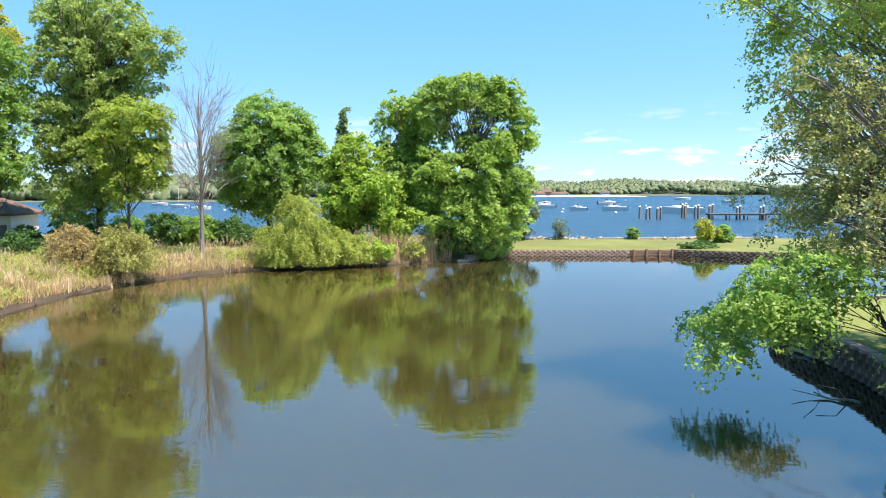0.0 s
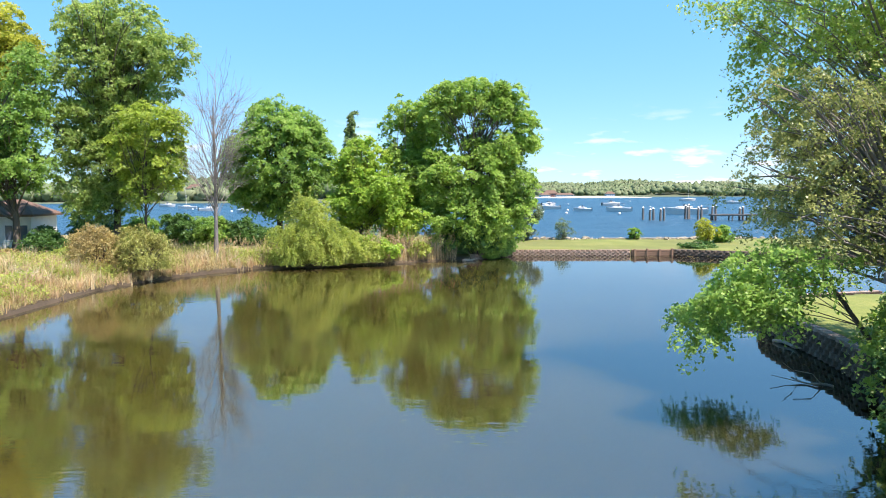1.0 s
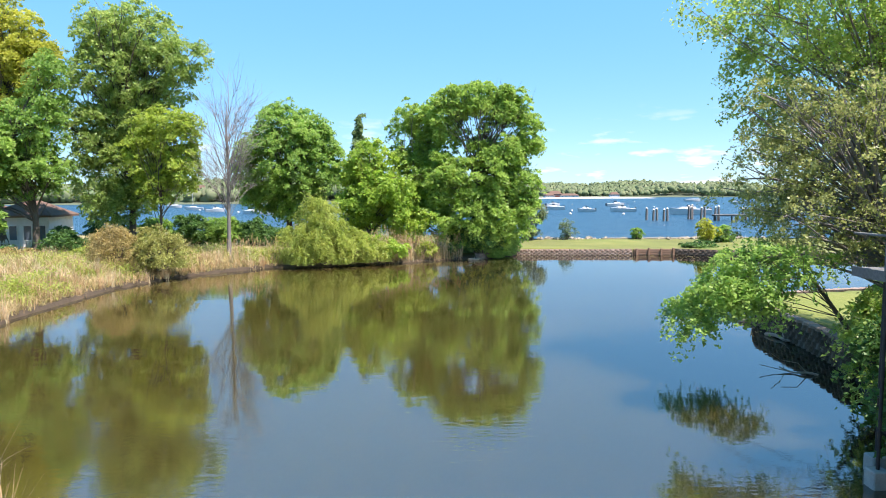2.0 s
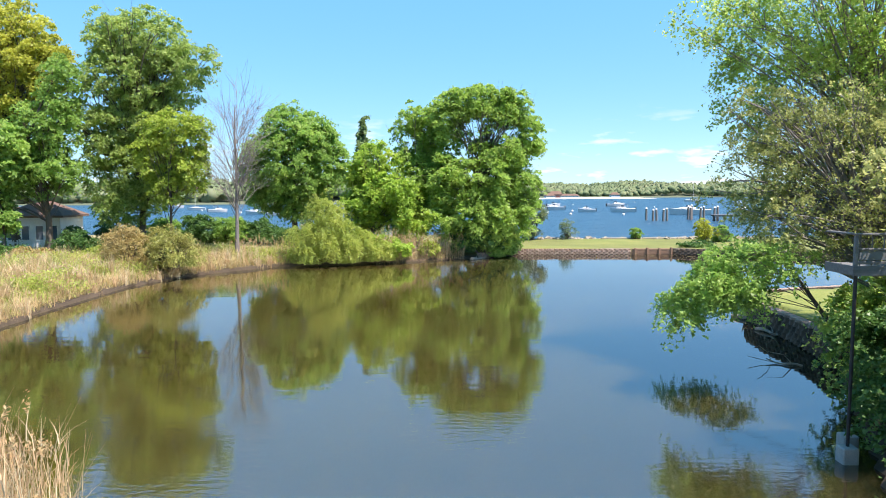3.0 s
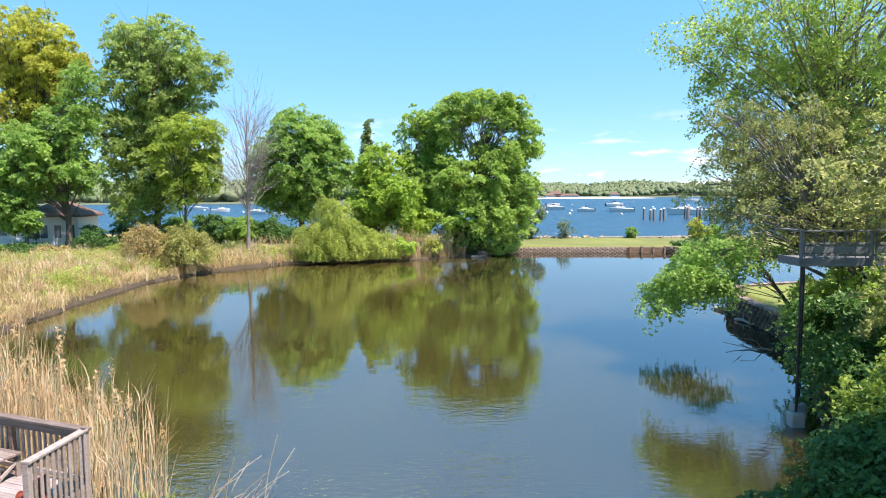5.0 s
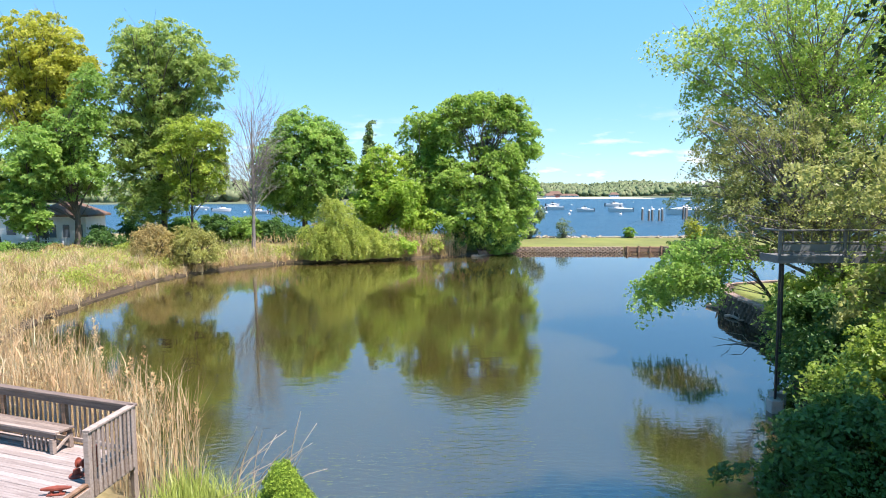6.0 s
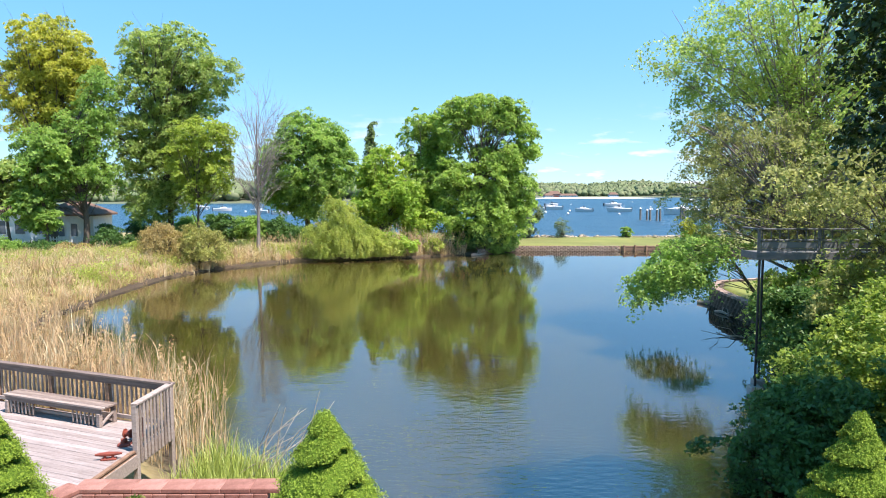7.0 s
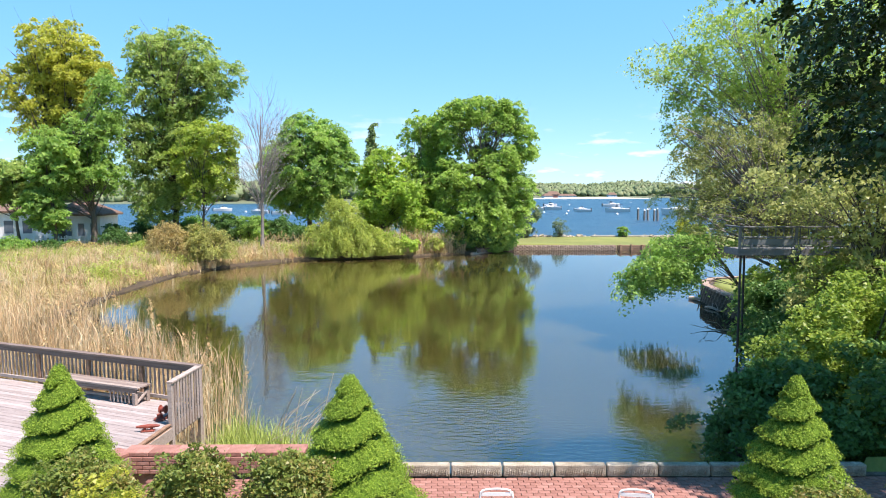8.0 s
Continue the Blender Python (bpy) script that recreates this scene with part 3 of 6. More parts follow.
tree("oak_tree", -30.0, 74, 1.2, [(-2.3, 0, 21.0, 2.4, 2.4, 2.8), (1.8, 0, 20.9, 3.6, 2.9, 2.9), (5.4, -0.5, 18.5, 3.1, 2.4, 2.2), (3.6, 0, 15.6, 2.6, 2.2, 1.8), (-1.1, 0, 16.9, 4.0, 3.2, 3.2), (-2.3, 0, 12.3, 3.6, 3.2, 3.2), (1.4, 0, 12.6, 3.0, 2.4, 2.4), (-0.8, 0, 8.2, 4.3, 2.8, 2.8), (-1.4, -0.5, 5.0, 3.4, 2.2, 2.1), (3.2, 0.5, 7.7, 2.3, 2.2, 2.3)], M_OAK,
     "tall open-crowned oak with light olive-green spring leaves", n=2700, per=42, size=0.16, spread=0.66, seed=13, trunk_r=0.36, n_limbs=170, jitter=0.9, gap=0.16, gap_scale=0.75, rough=0.45)
tree("small_tree", -25.4, 70, 1.2, [(1.0, 0, 11.8, 3.5, 2.0, 2.0), (-0.9, 0, 9.7, 2.5, 2.0, 2.1), (2.2, 0, 8.6, 2.0, 1.9, 2.2), (-0.3, 0, 6.2, 2.1, 1.5, 1.5)], M_LIME,
     "small slender tree with yellow-green leaves", n=580, per=40, size=0.165, spread=0.62, seed=14, trunk_r=0.16, gap=0.16, n_limbs=50, gap_scale=0.7, rough=0.4)
tree("lime_tree", -17.6, 88, 1.2, [(0.3, 0, 9.8, 5.8, 5.5, 5.9), (-0.1, 0, 12.8, 4.2, 3.6, 3.5), (-3.2, -0.5, 8.1, 3.1, 2.9, 4.2), (3.8, 0, 10.2, 2.8, 2.7, 3.5), (-0.1, -1, 4.9, 3.8, 2.4, 2.1)], M_ROUND,
     "round-headed tree in dense dark green leaf", n=1350, per=52, size=0.20, spread=0.82, seed=15, trunk_r=0.4, gap=0.12, gap_scale=0.6, fill=0.35, rough=0.3, n_limbs=60)
tree("maple_tree", 4.2, 80, 1.0, [(0.1, 0, 15.9, 4.0, 2.2, 1.9), (-3.1, 0, 14.4, 2.1, 1.9, 2.6), (0.0, 1.5, 12.4, 3.4, 1.6, 2.0), (3.0, 0, 14.8, 2.9, 2.4, 2.2), (5.2, 0, 12.0, 1.9, 1.9, 2.7), (2.3, -1, 10.5, 2.8, 2.2, 2.1), (0.4, -1, 7.4, 4.5, 3.0, 2.9), (4.2, -0.5, 6.5, 2.8, 2.6, 3.3), (-1.2, -2, 3.3, 4.2, 2.5, 2.6), (2.6, -1.5, 3.1, 3.3, 2.5, 2.6), (-4.0, -0.5, 6.8, 2.8, 2.6, 3.8)], M_MAPLE,
     "large spreading maple in bright spring green by the water", n=2050, per=48, size=0.20, spread=0.72, seed=16, trunk_r=0.36, thin=0.34, bark=M_BARK, n_limbs=260, fork=0.35, hollow=[(0.1, 13.0, 2.5, 1.6), (3.4, 12.6, 1.0, 0.9)], gap=0.14, gap_scale=0.65, rough=0.38)
tree("maple_tree", -2.6, 83, 1.0, [(0.1, 0, 12.2, 2.7, 2.4, 3.7), (1.3, 0, 14.0, 2.2, 1.9, 1.9), (2.2, 0, 10.5, 2.2, 2.0, 2.6), (0.1, 0, 6.8, 3.7, 3.5, 4.3)], M_MAPLE,
     "slim maple with pale green leaves beside a larger maple", n=820, per=46, size=0.19, spread=0.7, seed=17, trunk_r=0.25, bark=M_BARKPALE, gap=0.14, gap_scale=0.65, rough=0.4, n_limbs=50)
tree("maple_tree", -8.0, 80, 1.0, [(0.8, 0, 8.8, 2.5, 2.4, 2.9), (-0.1, 0, 5.2, 2.6, 2.5, 3.2), (3.1, -1.2, 5.5, 3.2, 2.4, 2.4), (5.0, -1.8, 3.4, 3.0, 2.2, 2.1)], M_BRIGHT,
     "young maple with glowing light green leaves", n=880, per=48, size=0.20, spread=0.75, seed=18, trunk_r=0.2, gap=0.13, gap_scale=0.65, rough=0.4, n_limbs=50)
# ---- more trees and shrubs on the far bank ----
def bare_tree(name, x, y, z, height, spread, label, seed):
    """A tree not yet in leaf: trunk, limbs, and a haze of fine twigs."""
    rng = np.random.default_rng(seed)
    root = empty(name, x, y, z, 0, label, "tree")
    env = [(0, 0, height * 0.70, spread, spread, height * 0.30), (0, 0, height * 0.5, spread * 0.9, spread * 0.9, height * 0.18)]
    c, d = crown_centres(env, 80, rng, 0.45)
    (tv, tf), tw = limbs((0, 0, -0.3), (0.2, 0, height * 0.86), 0.2, c, rng, sub=9, twig=0.45, thin_by=0.36, wild=0.15)
    array_part("trunk", tv, tf, M_TWIG, root, smooth=True)
    tagged(array_part("twig_spray", tw[0], tw[1], M_TWIG, root), "fine leafless grey twigs", kind="stuff")
    return root


bare_tree("bare_tree", -19.5, 71, 1.1, 16.6, 3.9, "slim tree still bare, with fine grey twigs", 21)


def conifer(x, y, z, height, radius, label, seed):
    rng = np.random.default_rng(seed)
    root = empty("spruce_tree", x, y, z, 0, label, "tree")
    cs, ns, out = [], [], []
    for i in range(110):
        k = (i + rng.random()) / 110
        a = rng.uniform(0, 2 * np.pi)
        ln = radius * (1 - k) ** 0.85 * rng.uniform(0.45, 1.2) + 0.15
        z = 0.8 + k * (height - 1.0)
        t = np.linspace(0, 1, 6)[:, None]
        pth = np.array([0, 0, z]) + t * np.array([np.cos(a), np.sin(a), 0.15]) * ln - t ** 2 * np.array([0, 0, 0.55 * ln])
        out.append(tube(pth, np.linspace(0.04, 0.01, 6), 4))
        m = int(44 + 34 * ln)
        u = rng.random(m)
        q = np.stack([np.interp(u, t[:, 0], pth[:, j]) for j in range(3)], 1) + rng.normal(size=(m, 3)) * (0.10 + 0.07 * ln)
        q[:, 2] -= rng.random(m) * 0.25
        cs.append(q)
        ns.append(np.array([np.cos(a) * 0.4, np.sin(a) * 0.4, 0.8]) + rng.normal(size=(m, 3)) * 0.6)
    # the leader bends over at the top
    u = rng.random(90)
    cs.append(np.stack([0.9 * u ** 2, 0 * u, height - 0.6 + 1.1 * u - 0.7 * u ** 3], 1) + rng.normal(size=(90, 3)) * 0.11)
    ns.append(rng.normal(size=(90, 3)))
    v, f = leaf_quads(np.concatenate(cs), np.concatenate(ns), 0.21, rng, 2.2)
    bv, bf = join_arrays(out)
    tagged(array_part("branches", bv, bf, M_BARK, root), kind="stuff")
    array_part("crown", v, f, M_CONIFER, root)
    v, f = tube([(0, 0, -0.3), (0, 0, height * 0.5), (0, 0, height * 0.97)], [0.22, 0.13, 0.02], 7)
    array_part("trunk", v, f, M_BARK, root, smooth=True)
    return root


conifer(-9.8, 92, 1.0, 15.6, 3.4, "narrow dark spruce with a bent tip", 22)


def shrub(name, x, y, z, env, mat, label, n=60, per=50, size=0.2, spread=0.45, seed=1, group="", stems=10, category="shrub", bark=None, **kw):
    """A bush: several stems from the ground and a crown of leaf clumps."""
    rng = np.random.default_rng(seed)
    root = empty(name, x, y, z, 0, label, category, group)
    v, f, c = crown(env, n, per, size, spread, rng, **kw)
    v[:, 2] = np.maximum(v[:, 2], 0.02)
    array_part("crown", v, f, mat, root)
    out = []
    for t in c[rng.permutation(len(c))[:stems]]:
        b = np.array([rng.normal(0, 0.12), rng.normal(0, 0.12), -0.25])
        m = b + (t - b) * 0.5 + np.array([0, 0, 0.15 * abs(t[2])])
        out.append(tube([b, m, t], [0.045, 0.03, 0.008], 5))
    v, f = join_arrays(out)
    array_part("stems", v, f, bark or M_BARK, root)
    return root


shrub("willow_shrub", -11.3, 71.9, 0.35, [(0.3, 0, 4.6, 1.5, 1.5, 2.2), (0.2, 0, 3.2, 2.2, 2.0, 2.4), (-1.4, -0.5, 1.9, 2.0, 1.8, 2.0), (1.7, -0.3, 2.2, 2.2, 1.9, 2.1)], M_WILLOW, "weeping willow shrub hanging over the pond edge", 700, 80, 0.07, 0.8, 23, hang=0.95, long=3.4, gap=0.11, gap_scale=0.7, rough=0.6, jitter=1.2, stems=30)
shrub("willow_shrub", -8.4, 72.8, 0.35, [(0, 0, 1.5, 2.8, 1.6, 1.5), (1.8, 0.3, 1.0, 2.2, 1.4, 1.1)], M_WILLOW, "lower weeping willow shrub beside a taller one", 420, 66, 0.08, 0.6, 24, hang=0.6, long=2.8, jitter=1.0, rough=0.6, gap=0.14, gap_scale=0.7, stems=20)
shrub("brown_shrub", -25.6, 62, 1.0, [(0, 0, 1.5, 2.1, 1.8, 1.7), (-0.3, 0, 2.6, 1.4, 1.2, 1.0)], M_BROWN, "rounded russet shrub with thin brown twigs on the bank", 300, 60, 0.06, 0.6, 31, hang=0.7, long=3.0, stems=60, jitter=1.2, gap=0.05)
shrub("olive_shrub", -22.2, 62.5, 1.0, [(0, 0, 1.4, 2.6, 1.8, 1.6), (-0.6, 0, 2.3, 1.5, 1.2, 1.2)], M_YELLOWTWIG, "broad yellow-olive shrub beside a russet one", 360, 60, 0.06, 0.6, 32, hang=0.7, long=3.0, stems=60, jitter=1.2, gap=0.05)
for i, (sx, sy, r, hgt) in enumerate([(-30.0, 80, 2.0, 3.4), (-26.5, 81, 2.2, 3.8), (-23.2, 81, 2.0, 3.6), (-20.3, 82, 1.9, 3.2)]):
    shrub("dark_shrub", sx, sy, 1.2, [(0, 0, hgt * 0.5, r, 1.6, hgt * 0.45)], M_DARK if i % 2 else M_ROUND, "dense dark green shrub on the shore of the bay", 120, 80, 0.15, 0.6, 33 + i, "shrubs along the bay")
shrub("lilac_shrub", -14.5, 79, 1.1, [(0, 0, 1.4, 1.6, 1.3, 1.2)], M_BROWN, "low mauve-brown twiggy shrub", 40, 40, 0.18, 0.5, 38)
shrub("bank_shrub", -6.5, 74.0, 0.6, [(0, 0, 1.1, 2.4, 1.6, 1.3), (2.2, 0, 0.9, 1.4, 1.3, 1.0)], M_BRIGHT, "low bright green shrub spilling over the pond bank", 110, 60, 0.2, 0.5, 39)
shrub("bank_shrub", -1.4, 76.0, 0.5, [(0, 0, 0.8, 1.3, 1.0, 0.9)], M_WILLOW, "small yellow-green bush among dry reeds", 40, 50, 0.18, 0.4, 40)
# shade below the maple is put into its leaf colour
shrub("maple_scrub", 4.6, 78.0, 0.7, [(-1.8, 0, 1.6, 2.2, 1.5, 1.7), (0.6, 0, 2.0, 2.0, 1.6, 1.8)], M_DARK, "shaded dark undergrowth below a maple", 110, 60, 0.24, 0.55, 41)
shrub("maple_scrub", 6.3, 80.4, 0.1, [(0, 0, 1.0, 1.9, 1.9, 1.3), (1.2, 1.2, 1.2, 1.5, 1.2, 1.1), (-0.8, -1.6, 0.9, 1.6, 1.4, 1.1)], M_ROUND, "low leafy growth at the water below a maple", 260, 46, 0.17, 0.5, 48)
shrub("tamarisk_shrub", 12.2, 97.4, 0.55, [(0, 0, 2.6, 1.9, 1.6, 2.2), (0.9, 0, 3.8, 1.4, 1.2, 1.4), (-1.0, 0, 1.6, 1.4, 1.2, 1.2)], M_WISP, "wispy grey-green shrub at the water of the bay", 120, 55, 0.15, 0.55, 42, stems=26)
shrub("tamarisk_shrub", 17.3, 97.9, 0.55, [(0, 0, 1.5, 1.3, 1.0, 1.2)], M_WISP, "thin airy grey-green bush at the edge of the lawn", 36, 40, 0.12, 0.45, 43, stems=22)
shrub("round_shrub", 26.7, 97.8, 0.55, [(0, 0, 0.9, 0.95, 0.9, 0.9)], M_ROUND, "small rounded green bush on the lawn's edge", 45, 60, 0.14, 0.3, 44)
shrub("ground_cover", 29.4, 83.6, 0.6, [(0, 0, 0.3, 2.0, 1.2, 0.55)], M_DARK, "low spreading dark green juniper on the wall top", 60, 60, 0.12, 0.4, 45)
shrub("round_shrub", 36.0, 92.4, 0.6, [(0, 0, 1.0, 1.6, 1.3, 1.1)], M_ROUND, "leafy green bush beside the lawn", 60, 60, 0.18, 0.4, 46)
shrub("golden_shrub", 33.3, 90.8, 0.6, [(0, 0, 1.8, 1.8, 1.3, 1.2)], M_GOLD, "yellow-green bush near the dock", 50, 50, 0.18, 0.5, 47)

# ---- trees on the near bank ----
tree("poplar_tree", 19.0, 34.5, 1.0, [(-0.8, -0.5, 14.8, 5.4, 5, 4.6), (-8.0, -0.3, 12.8, 2.0, 1.4, 0.9), (-6.3, 0, 11.6, 2.1, 1.8, 1.7), (-6.8, 0, 9.6, 1.3, 1.4, 1.5), (-4.6, 0, 13.0, 3.2, 2.4, 2.8), (-4.6, -0.4, 9.4, 2.8, 2.2, 3.0), (2, -2, 10, 5.5, 5, 5), (-0.6, -1.5, 9.0, 4.3, 4, 3.2)], M_POPLAR,
     "tall leaning poplar with small bright leaves over the water", n=2700, per=40, size=0.085, spread=0.55, seed=51, thin=0.4, trunk_r=0.3, bark=M_BARKPALE, n_limbs=200, hang=0.6, lean=(-2, 0), gap=0.2, gap_scale=0.8, jitter=1.0, rough=0.5, fill=0.45)
tree("crab_apple_tree", 17.2, 30.5, 0.9, [(-2.5, 1.0, 6.4, 3.6, 3.5, 2.7), (-4.6, 0.5, 5.0, 2.5, 2.4, 1.3), (0.4, -0.5, 5.6, 4.0, 3.5, 3.4), (-3.4, 1.5, 8.6, 2.4, 2.5, 1.6), (-5.6, 2.2, 6.6, 1.5, 1.5, 1.6), (-5.4, 2.0, 8.8, 1.2, 1.2, 1.2)], M_OLIVE,
     "dense olive and silver-leaved tree leaning over the pond", n=1350, per=56, size=0.062, spread=0.45, seed=52, trunk_r=0.3, n_limbs=200, lean=(-1.5, 0), bark=M_TWIG, gap=0.18, gap_scale=0.9, jitter=1.1, hang=0.35, rough=0.5)
tree("overhanging_tree", 15.2, 30.6, 0.6, [(-5.7, -0.6, 3.3, 1.3, 1.1, 0.55), (-6.5, -0.5, 2.7, 1.0, 0.9, 0.5), (-4.4, -0.3, 4.1, 1.9, 1.3, 0.6), (-4.9, -0.2, 2.9, 1.2, 0.9, 0.5), (-7.2, -0.8, 2.2, 0.7, 0.6, 0.4),
     (-4.4, 5.6, 1.7, 1.2, 0.9, 0.6), (-2.8, 5.2, 2.2, 1.0, 0.8, 0.5)], M_ROUND,
     "low tree reaching bright green branches far over the water", n=470, per=36, size=0.088, spread=0.46, seed=53, trunk_r=0.13, n_limbs=12, thin=0.3, trunk_top=1.0, fork=0.6, hang=0.6, gap=0.15, gap_scale=0.9, rough=0.5)
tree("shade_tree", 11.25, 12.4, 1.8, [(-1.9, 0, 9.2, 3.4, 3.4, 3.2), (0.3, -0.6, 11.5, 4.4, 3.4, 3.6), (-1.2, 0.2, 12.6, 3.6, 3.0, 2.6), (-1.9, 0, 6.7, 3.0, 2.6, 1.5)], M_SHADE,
     "large tree shading the patio corner, leaves coloured as in deep shade", n=2100, per=74, size=0.082, spread=0.5, seed=54, trunk_r=0.4, n_limbs=40, fill=0.9, gap=0.06, hang=0.2)
# the M_DARK ones carry the bank's shade in their leaf colour
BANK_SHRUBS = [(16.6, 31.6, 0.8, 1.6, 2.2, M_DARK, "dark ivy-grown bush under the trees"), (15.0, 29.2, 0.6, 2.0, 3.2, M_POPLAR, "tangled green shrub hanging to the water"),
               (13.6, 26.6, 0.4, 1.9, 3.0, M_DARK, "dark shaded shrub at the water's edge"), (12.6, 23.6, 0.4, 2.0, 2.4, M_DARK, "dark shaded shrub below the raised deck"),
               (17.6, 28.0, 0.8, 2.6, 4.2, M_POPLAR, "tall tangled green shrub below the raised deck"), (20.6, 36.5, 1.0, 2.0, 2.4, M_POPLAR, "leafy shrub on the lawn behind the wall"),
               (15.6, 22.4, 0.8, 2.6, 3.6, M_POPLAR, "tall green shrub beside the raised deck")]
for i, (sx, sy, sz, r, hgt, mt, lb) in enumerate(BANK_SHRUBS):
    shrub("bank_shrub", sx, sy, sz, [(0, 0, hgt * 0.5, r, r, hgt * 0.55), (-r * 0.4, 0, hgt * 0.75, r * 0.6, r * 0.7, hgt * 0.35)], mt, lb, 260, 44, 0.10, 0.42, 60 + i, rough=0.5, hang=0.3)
# one bush in two leaf colours: M_HONEY for lit tops, M_DARK for shaded side
shrub("honeysuckle_shrub", 10.6, 17.8, 0.9, [(0.6, 0.8, 1.5, 2.7, 2.4, 2.0), (2.8, 0.8, 2.5, 2.8, 2.4, 1.9)], M_HONEY, "sprawling shrub with sunlit lime-green tops", 1000, 60, 0.078, 0.4, 71, gap=0.15, gap_scale=0.7, hang=0.3)
shrub("laurel_shrub", 8.0, 17.0, 0.3, [(0, 0, 0.9, 2.0, 1.9, 1.4), (1.4, -0.6, 1.5, 2.0, 1.8, 1.5)], M_DARK, "shaded side of a shrub leaning over the pond, shade put into its leaves", 560, 60, 0.085, 0.38, 72)
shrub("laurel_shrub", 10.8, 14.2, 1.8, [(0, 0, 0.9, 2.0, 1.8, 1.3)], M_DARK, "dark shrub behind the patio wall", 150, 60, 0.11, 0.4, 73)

tree("small_tree", -43.5, 68.5, 1.2, [(0, 0, 7.4, 3.2, 2.4, 2.2), (-2.6, 0, 6.6, 2.6, 2.2, 1.8)], M_OAK, "small green tree before a white house", n=260, per=34, size=0.26, spread=0.7, seed=55, trunk_r=0.2)
tree("small_tree", -39.6, 67.5, 1.2, [(0, 0, 8.0, 2.2, 2.0, 1.6), (1.0, 0, 10.5, 1.8, 1.8, 1.6), (-1.2, 0, 5.0, 2.3, 1.8, 1.8), (-0.2, 0, 3.6, 1.6, 1.4, 1.2)], M_ROUND, "slender green tree among the oaks", n=420, per=34, size=0.25, spread=0.65, seed=56, trunk_r=0.18)
tree("sapling_tree", 14.6, 22.8, 0.9, [(1.2, 0, 4.4, 2.6, 1.0, 2.2), (-1.6, 0.2, 3.9, 1.7, 0.9, 1.3), (1.5, 0, 6.8, 3.0, 1.8, 1.8), (-1.0, 0.2, 2.2, 2.2, 1.2, 1.3), (-2.4, 0.6, 6.6, 1.9, 1.2, 1.1)], M_OLIVE,
     "slender bank tree screening the raised deck", n=480, per=34, size=0.1, spread=0.42, seed=57, trunk_r=0.12, n_limbs=60, hang=0.3, jitter=0.9, gap=0.14)
for i, (sx, sy, r, hgt, mt) in enumerate([(-50, 66, 2.2, 2.2, M_ROUND), (-46, 65.5, 2.6, 1.3, M_DARK), (-42.6, 65.5, 2.0, 1.9, M_ROUND), (-39.2, 67, 2.6, 1.5, M_DARK), (-36.2, 66.0, 2.0, 1.2, M_BROWN), (-33.0, 68, 2.4, 2.6, M_DARK), (-29.6, 66, 2.2, 1.3, M_WILLOW), (-35.5, 79, 1.6, 3.4, M_DARK), (-33.2, 80, 1.5, 3.0, M_DARK), (-38.4, 77, 1.2, 2.6, M_DARK), (-17.0, 80, 2.0, 2.4, M_DARK)]):
    shrub("border_shrub", sx, sy, 1.1, [(0, 0, hgt * 0.5, r, 1.3, hgt * 0.5)], mt, "low tangled shrub below the oaks", 90, 60, 0.13, 0.6, 120 + i, "shrubs below the oaks")

# ---- grasses and reeds ----
rg = np.random.default_rng(81)


def scatter(n, x0, x1, y0, y1, ok):
    x, y = rg.uniform(x0, x1, n), rg.uniform(y0, y1, n)
    k = ok(x, y)
    return x[k], y[k]


def stuff(name, v, f, mat, label, category):
    return tagged(new(name, fast_mesh(name, v, f, mat)), label, category, kind="stuff")


def patchy(x, y, s, cut):
    return np.array([noise.noise(Vector((a * s, b * s, 3.3))) for a, b in zip(x, y)]) > cut


bx, by = scatter(165000, -34, 3, 20, 77, lambda x, y: (lambda d: (d > 0.12 + 0.3 * np.sin(x * 1.3 + y * 2.1) ** 2) & (d < 6.5) & (rg.random(len(x)) < np.exp(-np.maximum(d, 0) / 4.0)))(pond_distance(x, y)))
v, f = blades(bx, by, ground_height(bx, by).clip(-0.05) - 0.05, rg.uniform(0.3, 0.95, len(bx)), rg.uniform(0.025, 0.06, len(bx)), rg, 0.9)
stuff("bank_grass", v, f, M_BANKGRASS, "matted dry straw-coloured grass along the pond bank", "grass")
bx, by = scatter(60000, -30, 3, 26, 77, lambda x, y: (lambda d: (d > 0.05) & (d < 1.3) & (rg.random(len(d)) < smooth_step(0.0, 0.9, d)))(pond_distance(x, y)))
v, f = blades(bx, by, ground_height(bx, by).clip(-0.05) - 0.05, rg.uniform(0.25, 0.75, len(bx)), rg.uniform(0.03, 0.06, len(bx)), rg, 0.8)
stuff("bank_thatch", v, f, M_PLUME, "brown matted thatch of dead grass at the water line", "grass")
bx, by = scatter(150000, -46, -6, 28, 76, lambda x, y: (pond_distance(x, y) > 0.7) & (pond_distance(x, y) < 22) & (rg.random(len(x)) < 0.8))
k = patchy(bx, by, 0.34, -0.14) & (rg.random(len(bx)) < 0.35 + 0.65 * smooth_step(1.0, 5.0, pond_distance(bx, by))) & (rg.random(len(bx)) < smooth_step(38, 60, by))
bx, by = bx[k], by[k]
v, f = blades(bx, by, ground_height(bx, by) - 0.05, rg.uniform(0.4, 1.0, len(bx)), rg.uniform(0.05, 0.10, len(bx)), rg, 0.6, 2)
stuff("bank_weeds", v, f, M_GREENGRASS, "clumps of fresh green weeds among dry grass", "grass")
tx, ty = scatter(1500, -44, 0, 27, 74, lambda x, y: (pond_distance(x, y) > 0.1) & (pond_distance(x, y) < 14))
rep_ = np.repeat(np.arange(len(tx)), 46)
bx, by = tx[rep_] + rg.normal(0, 0.16, len(rep_)), ty[rep_] + rg.normal(0, 0.16, len(rep_))
